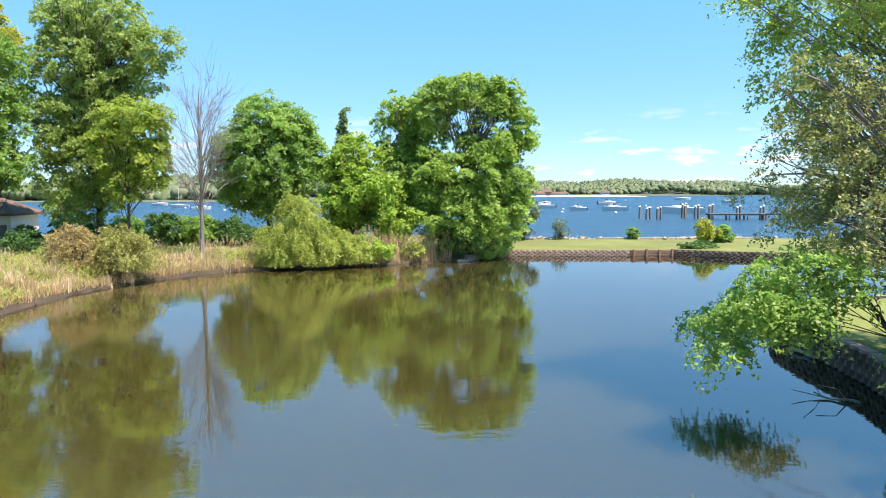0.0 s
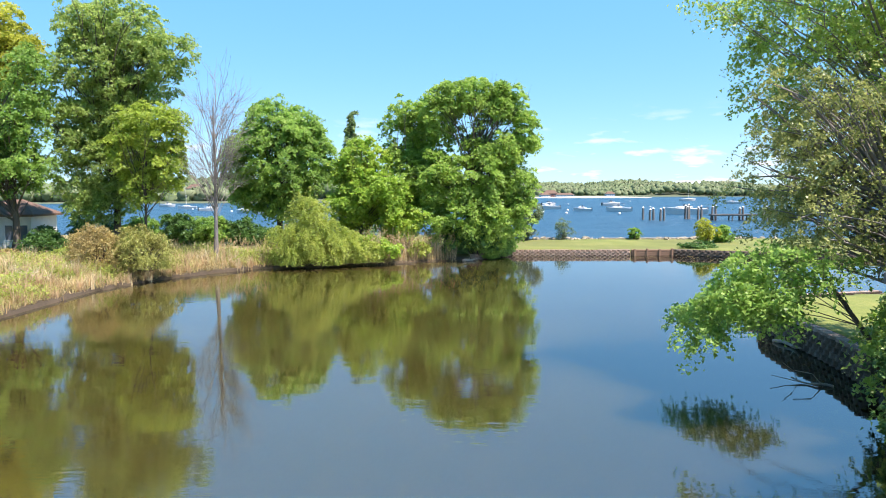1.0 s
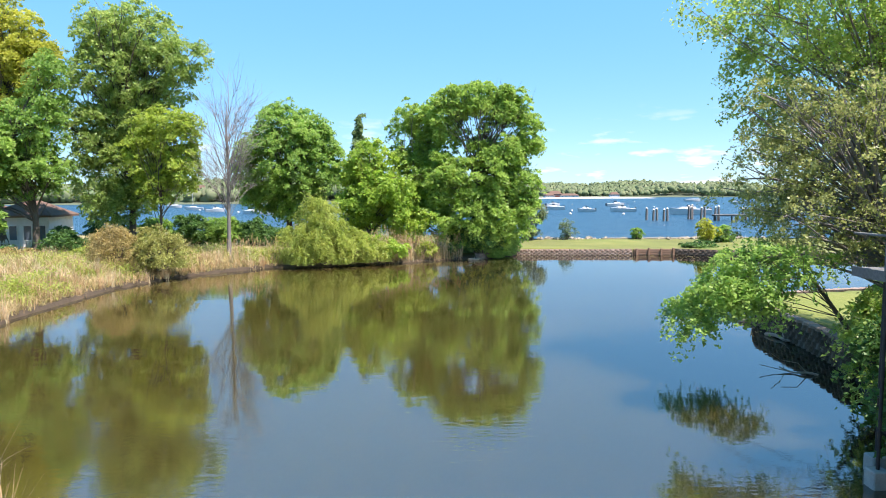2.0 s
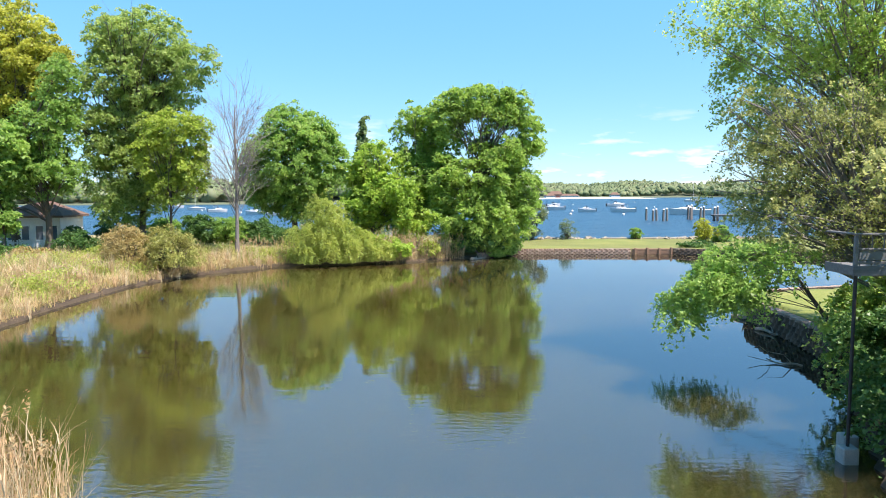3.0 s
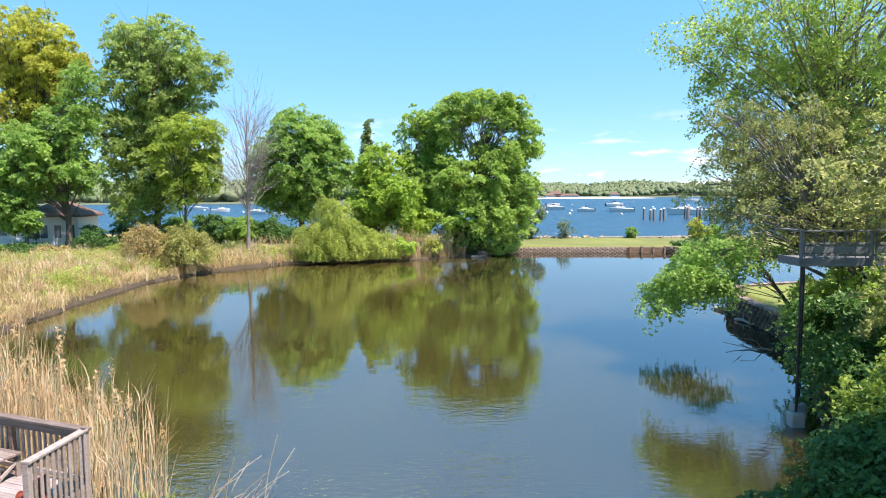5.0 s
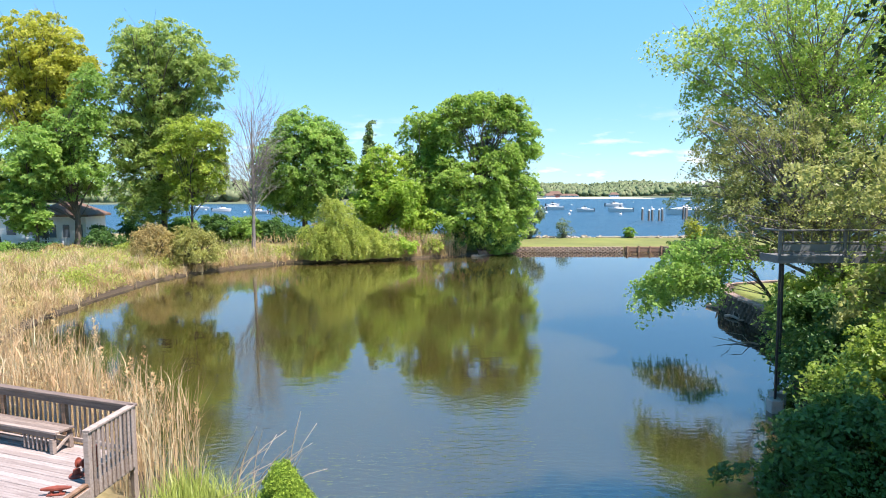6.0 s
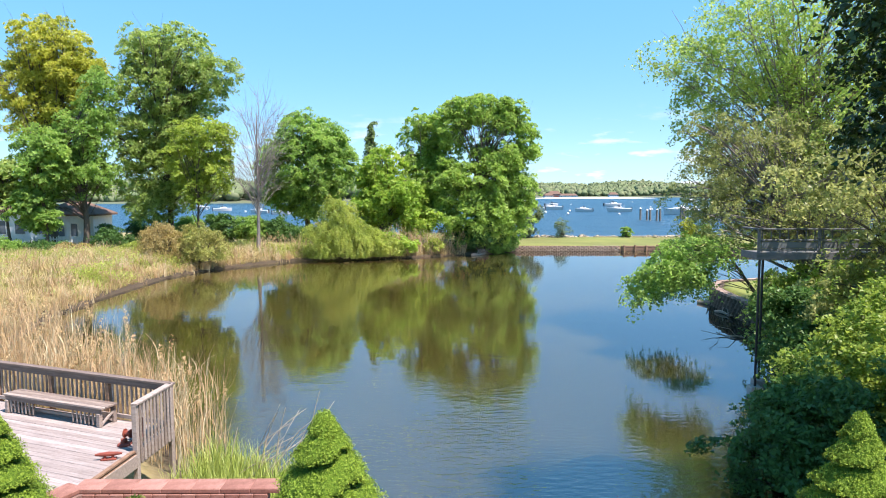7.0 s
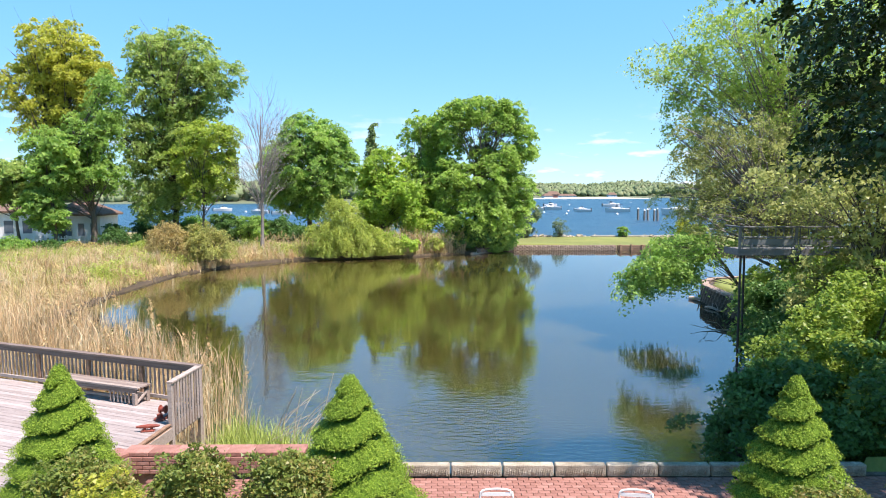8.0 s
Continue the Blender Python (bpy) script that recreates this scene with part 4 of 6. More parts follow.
v, f = blades(bx, by, ground_height(bx, by).clip(0) - 0.05, rg.uniform(0.5, 1.1, len(bx)) * rg.uniform(0.7, 1.7, len(tx))[rep_], rg.uniform(0.03, 0.055, len(bx)), rg, 0.5, 2)
stuff("tussock_grass", v, f, M_STRAW, "arching straw-coloured tussocks on the bank", "grass")
tx, ty = scatter(1500, -44, -13, 48, 73, lambda x, y: (pond_distance(x, y) > 1.2) & (pond_distance(x, y) < 16))
k = patchy(tx, ty, 0.21, -0.12)
tx, ty = tx[k], ty[k]
c = np.repeat(np.stack([tx, ty, ground_height(tx, ty) + 0.25], 1), 60, 0) + rg.normal(size=(len(tx) * 60, 3)) * np.array([0.55, 0.55, 0.26])
v, f = leaf_quads(c, rg.normal(size=c.shape) * 0.6 + np.array([0, 0, 0.8]), 0.12, rg, 1.8, True)
stuff("bank_nettles", v, f, M_WILLOW, "bright green leafy weeds in patches on the bank", "weeds")
bx, by = scatter(44000, -50, -16, 26, 72, lambda x, y: pond_distance(x, y) > 2.5)
v, f = blades(bx, by, ground_height(bx, by) - 0.05, rg.uniform(0.3, 1.1, len(bx)), rg.uniform(0.035, 0.08, len(bx)), rg, 0.5, 2)
stuff("meadow_grass", v, f, M_BANKGRASS, "rough pale meadow grass behind the bank", "grass")


def reed_bed(name, n, x0, x1, y0, y1, ok, h0, h1, label, plume_share, z_of, taller=0.0):
    x, y = scatter(n, x0, x1, y0, y1, ok)
    m = len(x)
    h = rg.uniform(h0, h1, m) * (1 + taller * smooth_step(-8.5, -13.0, x))
    z = z_of(x, y)
    v1, f1 = blades(x, y, z, h, np.full(m, 0.024), rg, 0.15, 4)
    rep = np.repeat(np.arange(m), 2)
    up = rg.uniform(0.25, 0.8, len(rep))
    v2, f2 = blades(x[rep] + rg.normal(0, 0.03, len(rep)), y[rep] + rg.normal(0, 0.03, len(rep)), z[rep] + h[rep] * up, h[rep] * rg.uniform(0.15, 0.3, len(rep)), np.full(len(rep), 0.022), rg, 0.5, 3)
    v, f = join_arrays([(v1, f1), (v2, f2)])
    stuff(name, v, f, M_STRAW, label, "reeds")
    tips = v1.reshape(m, -1, 3)[:, -1]
    sel = rg.random(m) < plume_share
    c = np.repeat(tips[sel], 26, 0)
    off = rg.normal(size=c.shape) * np.array([0.035, 0.035, 0.10])
    v, f = leaf_quads(c + off, rg.normal(size=c.shape) * np.array([1, 1, 0.3]), 0.03, rg, 2.8)
    stuff("reed_plume", v, f, M_PLUME, "feathery tan seed heads of dry reeds", "reeds")


def near_reeds(x, y):
    d = pond_distance(x, y)
    back = 16.95 - (x + 5.93) * 0.383
    thin = rg.random(len(x)) < 0.32 + 0.68 * smooth_step(-6.2, -9.0, x)
    return (d > -0.7) & (y > back + 0.25) & (y < back + 3.0) & (x < -5.5) & thin


reed_bed("reed_bed", 16000, -24, -4.2, 16.4, 28, near_reeds, 2.0, 3.3, "tall dry straw-coloured reeds crowding round the deck", 0.07, lambda x, y: np.full(len(x), -0.1) + 0.4 * smooth_step(-0.3, 1.5, pond_distance(x, y)), 0.3)
reed_bed("reed_fringe", 2200, -7.5, 2.6, 72.8, 78, lambda x, y: (pond_distance(x, y) > -0.1) & (pond_distance(x, y) < 2.2), 1.6, 2.8, "dry brown reeds standing at the foot of the maples", 0.3, lambda x, y: ground_height(x, y) - 0.1)
reed_bed("reed_fringe", 700, -20, -12, 70, 76, lambda x, y: (pond_distance(x, y) > 1.2) & (pond_distance(x, y) < 3.5), 1.2, 2.0, "thin dry reeds on the bank by the willow", 0.3, lambda x, y: ground_height(x, y) - 0.1)
bx, by = scatter(5200, -5.9, -2.6, 13.4, 17.2, lambda x, y: (x > -5.75 + (15.5 - y).clip(0) * -0.05) & (pond_distance(x, y) > -0.35))
v, f = blades(bx, by, np.full(len(bx), 0.6), rg.uniform(0.5, 1.15, len(bx)), rg.uniform(0.02, 0.04, len(bx)), rg, 0.3)
stuff("lush_grass", v, f, M_GREENGRASS, "lush green iris blades beside the deck", "grass")
canes = []
for i in range(30):
    b = np.array([rg.uniform(-5.0, -3.4), rg.uniform(15.6, 17.4), 0.3])
    hgt, out = rg.uniform(1.2, 2.3), rg.uniform(0.2, 1.3)
    k = np.linspace(0, 1, 6)[:, None]
    canes.append(tube(b + k * np.array([0, 0, hgt]) + k ** 2 * np.array([out, rg.uniform(-0.3, 0.5), -0.35 * out]), np.linspace(0.016, 0.007, 6), 4))
v, f = join_arrays(canes)
stuff("dead_canes", v, f, M_CANE, "bleached bent dead canes leaning over the water", "reeds")

# ---- far shore ----
far_y = lambda x: 560 + 520 * smooth_step(-150, 120, x) + 40 * np.sin(x * 0.006)
n = 5000
wx, wy = rg.uniform(-420, 640, n), rg.random(n) ** 1.4 * 300
fy = far_y(wx) + 24 + wy
rad = rg.uniform(2.2, 6.5, n)
ta, tb = np.meshgrid(np.linspace(0, 2 * np.pi, 7, endpoint=False), np.linspace(0.08, 0.92, 5) * np.pi, indexing="ij")
ball = np.stack([np.sin(tb) * np.cos(ta), np.sin(tb) * np.sin(ta), np.cos(tb)], -1).reshape(-1, 3)
bi, bj = np.meshgrid(np.arange(7), np.arange(4), indexing="ij")
ballf = np.stack([bi * 5 + bj, bi * 5 + bj + 1, (bi + 1) % 7 * 5 + bj + 1, (bi + 1) % 7 * 5 + bj], -1).reshape(-1, 4)
p = ball[None] * rg.uniform(0.55, 1.4, (n, len(ball), 1)) * (rad[:, None, None] * np.array([1, 1, 0.95]))
p = p + np.stack([wx, fy, ground_height(wx, fy) + rad * 0.8 + rg.uniform(0, 3, n) + 2.5 * np.sin(wx * 0.035) + 2.5 * np.sin(wx * 0.013 + 2)], 1)[:, None]
f = (np.arange(n)[:, None, None] * len(ball) + ballf[None]).reshape(-1, 4)
tagged(new("far_woods", fast_mesh("far_woods", p.reshape(-1, 3), f, M_FARWOOD, False)), "hazy spring woods on the far shore of the bay", "woods", kind="stuff")
M_SAND = rough_material("sand", [(0.3, (0.55, 0.50, 0.42)), (0.7, (0.75, 0.70, 0.62))], 0.2, bump=0.1)


def beach(x0, x1, y, w, h):
    bm = bmesh.new()
    k = 24
    rows = [[bm.verts.new((x0 + (x1 - x0) * i / k, y + dy * w + 6 * math.sin(i * 0.6), -0.6 + dz * (h + 0.6) * math.sin(math.pi * (0.1 + 0.8 * i / k)))) for i in range(k + 1)] for dy, dz in ((-0.5, 0), (-0.2, 0.8), (0.2, 1), (0.6, 0))]
    for a, b in zip(rows, rows[1:]):
        for i in range(k):
            bm.faces.new((a[i], a[i + 1], b[i + 1], b[i]))
    tagged(part("beach", bm, M_SAND, None), "pale sand spit on the far shore", "beach", kind="structure")


beach(120, 300, 930, 30, 1.7)

# ---- retaining walls ----
M_BLOCK = rough_material("split_face_block", [(0.3, (0.16, 0.11, 0.08)), (0.5, (0.28, 0.20, 0.15)), (0.72, (0.40, 0.31, 0.25))], 5.0, rough=0.95, bump=1.0, per_object=0.18, dist=0.03)
M_DARKSTONE = rough_material("dark_wall_stone", [(0.3, (0.05, 0.04, 0.03)), (0.5, (0.12, 0.09, 0.065)), (0.72, (0.22, 0.17, 0.13))], 4.0, rough=0.95, bump=1.0, per_object=0.2, dist=0.03)
M_CAP = rough_material("pale_stone", [(0.3, (0.16, 0.13, 0.09)), (0.5, (0.30, 0.26, 0.19)), (0.72, (0.48, 0.43, 0.34))], 6.0, rough=0.9, bump=1.0, per_object=0.12, dist=0.02)
M_BRICKRED = rough_material("red_brick", [(0.28, (0.17, 0.075, 0.055)), (0.5, (0.27, 0.13, 0.10)), (0.75, (0.36, 0.205, 0.165))], 7.0, rough=0.9, bump=0.5, per_object=0.2, dist=0.006)
M_MORTAR = rough_material("mortar", [(0.3, (0.15, 0.085, 0.07)), (0.7, (0.27, 0.17, 0.14))], 9.0, rough=0.95, bump=0.4)
M_TIMBER = rough_material("brown_timber", [(0.3, (0.14, 0.08, 0.05)), (0.7, (0.32, 0.20, 0.13))], 2.0, stretch=(0.4, 8, 8), rough=0.9, bump=0.5)


def nosed_block(w, h, d):
    """A wall block whose face comes forward in a worn nose."""
    bm = bmesh.new()
    lo, hi = -h / 2 + 0.008, h / 2 - 0.008
    a, b = -w / 2 + 0.01, w / 2 - 0.01
    pts = [(a, 0.06), (a + w * 0.3, -0.05), (b - w * 0.3, -0.07), (b, 0.06), (b, d), (a, d)]
    low = [bm.verts.new((x, y, lo)) for x, y in pts]
    top = [bm.verts.new((x, y + 0.03, hi)) for x, y in pts]
    bm.faces.new(low[::-1])
    bm.faces.new(top)
    for i in range(6):
        j = (i + 1) % 6
        bm.faces.new((low[i], low[j], top[j], top[i]))
    me = bpy.data.meshes.new("block")
    bm.to_mesh(me)
    bm.free()
    return me


def block_wall(name, pts, z0, courses, h, w, mat, label, cap=None):
    """Courses of staggered blocks along a line on the plan, over a solid core."""
    root = empty(name, 0, 0, 0, 0, label, "wall", kind="structure")
    me = nosed_block(w, h, 0.3)
    me.materials.append(mat)
    p = np.array(pts, float)
    seg = np.hypot(*np.diff(p, axis=0).T)
    run = np.r_[0, np.cumsum(seg)]
    rr = random.Random(5)
    capme = None
    if cap:
        capme = nosed_block(w * 1.3, 0.12, 0.42)
        capme.materials.append(cap)
    for c in range(courses + (1 if cap else 0)):
        iscap = c == courses
        step = w * 1.3 if iscap else w
        s = step / 2 + (c % 2) * w / 2
        while s < run[-1]:
            x, y = np.interp(s, run, p[:, 0]), np.interp(s, run, p[:, 1])
            x2, y2 = np.interp(min(s + 0.1, run[-1]), run, p[:, 0]), np.interp(min(s + 0.1, run[-1]), run, p[:, 1])
            x1, y1 = np.interp(s - 0.1, run, p[:, 0]), np.interp(s - 0.1, run, p[:, 1])
            ob = new("cap_stone" if iscap else "block", capme if iscap else me)
            ob.parent = root
            zc = z0 + courses * h + 0.062 if iscap else z0 + (c + 0.5) * h
            ob.matrix_basis = pose(x, y, zc, 0, 0, math.degrees(math.atan2(y2 - y1, x2 - x1)) + rr.uniform(-3, 3))
            s += step
    bm = bmesh.new()
    for (x0, y0), (x1, y1) in zip(p, p[1:]):
        ln = math.hypot(x1 - x0, y1 - y0)
        nx, ny = -(y1 - y0) / ln, (x1 - x0) / ln
        q = [(x0 + nx * 0.14, y0 + ny * 0.14), (x1 + nx * 0.14, y1 + ny * 0.14), (x1 + nx * 0.8, y1 + ny * 0.8), (x0 + nx * 0.8, y0 + ny * 0.8)]
        lo, hi = [bm.verts.new((*k, -1.0)) for k in q], [bm.verts.new((*k, z0 + courses * h - 0.02)) for k in q]
        bm.faces.new(hi)
        for i in range(4):
            bm.faces.new((lo[i], lo[(i + 1) % 4], hi[(i + 1) % 4], hi[i]))
    part("core", bm, mat, root)
    return root


block_wall("wall_far", [(4.5, 77.5), (6.1, 79.8), (6.9, 82.4), (10, 82.3), (16, 82.1), (21.5, 81.95)], -0.1, 4, 0.18, 0.56, M_BLOCK, "brown interlocking block wall along the far lawn")
block_wall("wall_inlet", [(26.0, 81.8), (28.5, 80.7), (31.0, 79.3), (36.0, 77.6), (42.0, 75.6)], -0.1, 4, 0.19, 0.6, M_DARKSTONE, "dark stone wall round the corner of the far lawn")
bm = bmesh.new()
for k in range(5):
    box(bm, 21.6, 26.0, 81.8 - 0.02 * k, 82.1, -0.3 + k * 0.19, -0.12 + k * 0.19, 0.02)
for k in range(4):
    box(bm, 21.8 + k * 1.35, 22.02 + k * 1.35, 81.62, 81.85, -0.8, 0.72 + 0.06 * (k % 2), 0.03)
bulkhead = tagged(part("bulkhead", bm, M_TIMBER, None), "low brown timber bulkhead between two walls", "wall", kind="structure")
block_wall("wall_peninsula", [(26.0, 48.5), (21.5, 47.4), (18.4, 46.2), (17.2, 44.6), (16.6, 43.0), (16.3, 40.5), (16.2, 38.0), (15.9, 35.6), (15.4, 33.4)], -0.2, 5, 0.25, 0.5, M_DARKSTONE, "curved dark stone wall round a lawn by the water", M_BLOCK)


def bay_edge():
    """Loose pale boulders along the shore of the bay, and the sand between them."""
    bm = bmesh.new()
    rr = random.Random(9)
    for i in range(230):
        x = rr.uniform(4, 46)
        y = float(shore_line(np.array(x))) - rr.uniform(-0.4, 1.3)
        s = rr.uniform(0.12, 0.42)
        r = bmesh.ops.create_icosphere(bm, subdivisions=1, radius=s, matrix=pose(x, y, 0.58 + s * 0.2 - max(0, y - 98.8) * 0.9, rr.uniform(0, 90), 0, rr.uniform(0, 360)) @ Matrix.Diagonal((1.5, 1, 0.6, 1)))
        for v in r["verts"]:
            v.co += Vector((rr.uniform(-1, 1), rr.uniform(-1, 1), rr.uniform(-1, 1))) * s * 0.18
    tagged(part("shore_rocks", bm, M_CAP, None), "pale pinkish boulders edging the lawn at the bay", "rocks", kind="stuff")


bay_edge()
bm = bmesh.new()
box(bm, 22.0, 43.0, 97.9, 98.25, 0.3, 0.82, 0.04)
tagged(part("kerb", bm, M_CAP, None), "low pale stone kerb along the bay", "kerb", kind="structure")

# ---- patio ----
bm = bmesh.new()
box(bm, -5.8, 9.0, 4.6, 12.47, 1.3, 1.75)
patio = tagged(part("patio", bm, M_MORTAR, None), "red brick patio at the pond's near end", "patio", kind="structure")


def bevelled_block(name, w, d, h, b):
    bm = bmesh.new()
    box(bm, -w / 2, w / 2, -d / 2, d / 2, -h / 2, h / 2, b)
    me = bpy.data.meshes.new(name)
    bm.to_mesh(me)
    bm.free()
    return me


capwall = empty("wall_quay", 0, 0, 0, 0, "quay wall topped with rough pale stone blocks", "wall", kind="structure")
bm = bmesh.new()
box(bm, -3.0, 9.0, 12.53, 12.66, -1.0, 1.80)
part("core", bm, M_DARKSTONE, capwall)


def rock_face_block(w, d, h, seed):
    """A coping block: smooth pale drafted margins round a chiselled face."""
    bm = bmesh.new()
    box(bm, -w / 2, w / 2, -d / 2, d / 2, -h / 2, h / 2, 0.018)
    for f in list(bm.faces):
        if f.normal.z > 0.9 and f.calc_area() > 0.05:
            bmesh.ops.inset_region(bm, faces=[f], thickness=0.035, depth=-0.012)
    rr = random.Random(seed)
    k = int(w / 0.045)
    for i in range(k):
        x = -w / 2 + 0.05 + (w - 0.1) * (i + 0.5) / k
        z1, z0 = h / 2 - 0.05 - rr.uniform(0, 0.03), -h / 2 + 0.02 + rr.uniform(0, 0.03)
        sx, o = rr.uniform(-0.03, 0.0), rr.uniform(0.012, 0.035)
        v = [bm.verts.new(c) for c in ((x + 0.018, -d / 2 - 0.002, z1), (x + sx - 0.018, -d / 2 - 0.002, z0), (x + sx + 0.018, -d / 2 - 0.002, z0), (x + 0.03, -d / 2 - 0.002, z1 - 0.02), (x + sx / 2 + 0.006, -d / 2 - o, (z0 + z1) / 2))]
        for a, b in ((0, 1), (1, 2), (2, 3), (3, 0)):
            bm.faces.new((v[a], v[b], v[4]))
    me = bpy.data.meshes.new("coping_block")
    bm.to_mesh(me)
    bm.free()
    me.materials.append(M_CAP)
    return me


copes = [rock_face_block(0.93, 0.17, 0.225, k) for k in range(3)]
for k in range(11):
    ob = new("coping_block", copes[k % 3])
    ob.parent = capwall
    ob.matrix_basis = pose(-2.6255 + k * 0.963, 12.60 - 0.008 * k, 1.915, 0, 0, 0.3 * (-1) ** k - 0.7)
brick_me = bevelled_block("brick", 0.20, 0.095, 0.06, 0.006)
brick_me.materials.append(M_BRICKRED)
for j in range(10):
    for i in range(30):
        ob = new("brick", brick_me)
        ob.parent = patio
        ob.matrix_basis = pose(-1.2 + i * 0.21 + (j % 2) * 0.105, 12.41 - j * 0.105, 1.77 + 0.003 * ((i * 7 + j * 3) % 3))
rest = [(-5.7 + i * 0.21 + (j % 2) * 0.105, 12.41 - j * 0.105) for j in range(76) for i in range(69)]
rest = [(x, y) for x, y in rest if not (y > 11.41 and -1.35 < x < 5.2)]
c = np.array([[x, y, 1.77] for x, y in rest])
cube = np.array([[a, b, g] for a in (-0.1, 0.1) for b in (-0.0475, 0.0475) for g in (-0.03, 0.03)])
cf = np.array([[0, 1, 3, 2], [4, 6, 7, 5], [0, 4, 5, 1], [2, 3, 7, 6], [1, 5, 7, 3]])
v = (c[:, None] + cube[None]).reshape(-1, 3)
f = (np.arange(len(c))[:, None, None] * 8 + cf[None]).reshape(-1, 4)
paving = array_part("paving", v, f, M_BRICKRED, patio)
tagged(paving, kind="stuff")

# low brick wall beside the deck
brickwall = empty("wall_brick", 0, 0, 0, 0, "low red brick garden wall with a smooth coping", "wall", kind="structure")
bm = bmesh.new()
box(bm, -6.3, -3.2, 12.66, 12.98, 0.4, 2.16)
part("core", bm, M_MORTAR, brickwall)
bm = bmesh.new()
box(bm, -0.15, 0.15, -1.9, 0.0, -1.4, 0.36)
leg = part("core", bm, M_MORTAR, brickwall)
leg.matrix_basis = pose(-6.2, 12.88, 1.8, 0, 0, -24)
long_brick = bevelled_block("brick", 0.225, 0.10, 0.07, 0.006)
long_brick.materials.append(M_BRICKRED)
for j in range(4):
    for i in range(13):
        ob = new("brick", long_brick)
        ob.parent = brickwall
        ob.matrix_basis = pose(-6.18 + i * 0.235 + (j % 2) * 0.1, 12.645, 1.88 + j * 0.08)
cope_me = bevelled_block("coping", 0.485, 0.40, 0.08, 0.012)
cope_me.materials.append(M_BRICKRED)
for i in range(7):
    ob = new("coping", cope_me)
    ob.parent = brickwall
    ob.matrix_basis = pose(-6.1 + i * 0.485, 12.82, 2.203)
for i in range(4):
    ob = new("coping", cope_me)
    ob.parent = brickwall
    q = Vector((-6.36, 12.78)) - Vector((0.41, 0.91)) * (0.22 + i * 0.49)
    ob.matrix_basis = pose(q.x, q.y, 2.206, 0, 0, 66)

# ---- timber deck ----
DECK_Z = 1.92
deck_turn = -21.0
deck = empty("deck", -6.27, 16.36, DECK_Z, deck_turn, "weathered grey timber deck with railings beside the reeds", "deck", kind="structure")
RIGHT = 0.27


def deck_piece(name, x0, x1, y0, y1, z0, z1, mat=None, bevel=0.006, parent=None, label="", skew=None):
    bm = bmesh.new()
    box(bm, x0, x1, y0, y1, z0, z1, bevel)
    if skew:
        bm.transform(skew)
    return part(name, bm, mat or M_GREYWOOD, parent or deck, label)


for k in range(44):
    y1 = -k * 0.146
    deck_piece("board", -11.0, RIGHT * -(y1 - 0.07) - 0.02, y1 - 0.138, y1, -0.04, 0.0 + 0.002 * (k % 3), M_DECKBOARD)
# back railing
for k in range(7):
    deck_piece("post", -0.05 - 1.8 * k, 0.05 - 1.8 * k, -0.03, 0.07, -1.6, 0.93, M_TIMBER if k else M_GREYWOOD)
deck_piece("top_rail", -11.0, 0.08, -0.06, 0.10, 0.95, 1.0, M_RAIL)
deck_piece("upper_rail", -11.0, 0.0, -0.045, -0.005, 0.82, 0.95, M_RAIL)
deck_piece("lower_rail", -11.0, 0.0, -0.045, -0.005, 0.06, 0.15, M_GREYWOOD)
for k in range(78):
    deck_piece("baluster", -0.12 - 0.14 * k - 0.02, -0.12 - 0.14 * k + 0.02, -0.004, 0.034, 0.04, 0.93)
# short side railing, at an angle to the back one
side = math.degrees(math.atan2(-1.285, 0.364))
SK = Matrix.Rotation(radians(side), 4, "Z")
L = 1.38
deck_piece("top_rail", 0.0, L + 0.05, -0.05, 0.09, 0.952, 1.0, skew=SK)
deck_piece("lower_rail", 0.0, L, -0.02, 0.02, 0.12, 0.20, skew=SK)
deck_piece("upper_rail", 0.0, L, -0.02, 0.02, 0.86, 0.95, skew=SK)
deck_piece("skirt_board", 0.0, L + 0.06, 0.022, 0.05, -0.28, 0.02, skew=SK)
deck_piece("post", L - 0.05, L + 0.05, -0.04, 0.06, -1.4, 0.95, skew=SK)
for k in range(10):
    x = 0.07 + k * 0.135
    deck_piece("baluster", x - 0.035, x + 0.035, 0.052, 0.078, -0.24, 0.95, skew=SK)
deck_piece("edge_beam", L + 0.06, 4.2, -0.03, 0.04, -0.2, -0.03, M_TIMBER, skew=SK)
deck_piece("skirt_board", L + 0.06, 4.2, 0.043, 0.065, -0.3, -0.03, skew=SK)
deck_piece("kick_board", L + 0.06, 4.0, -0.06, 0.03, 0.002, 0.05, M_TIMBER, skew=SK)


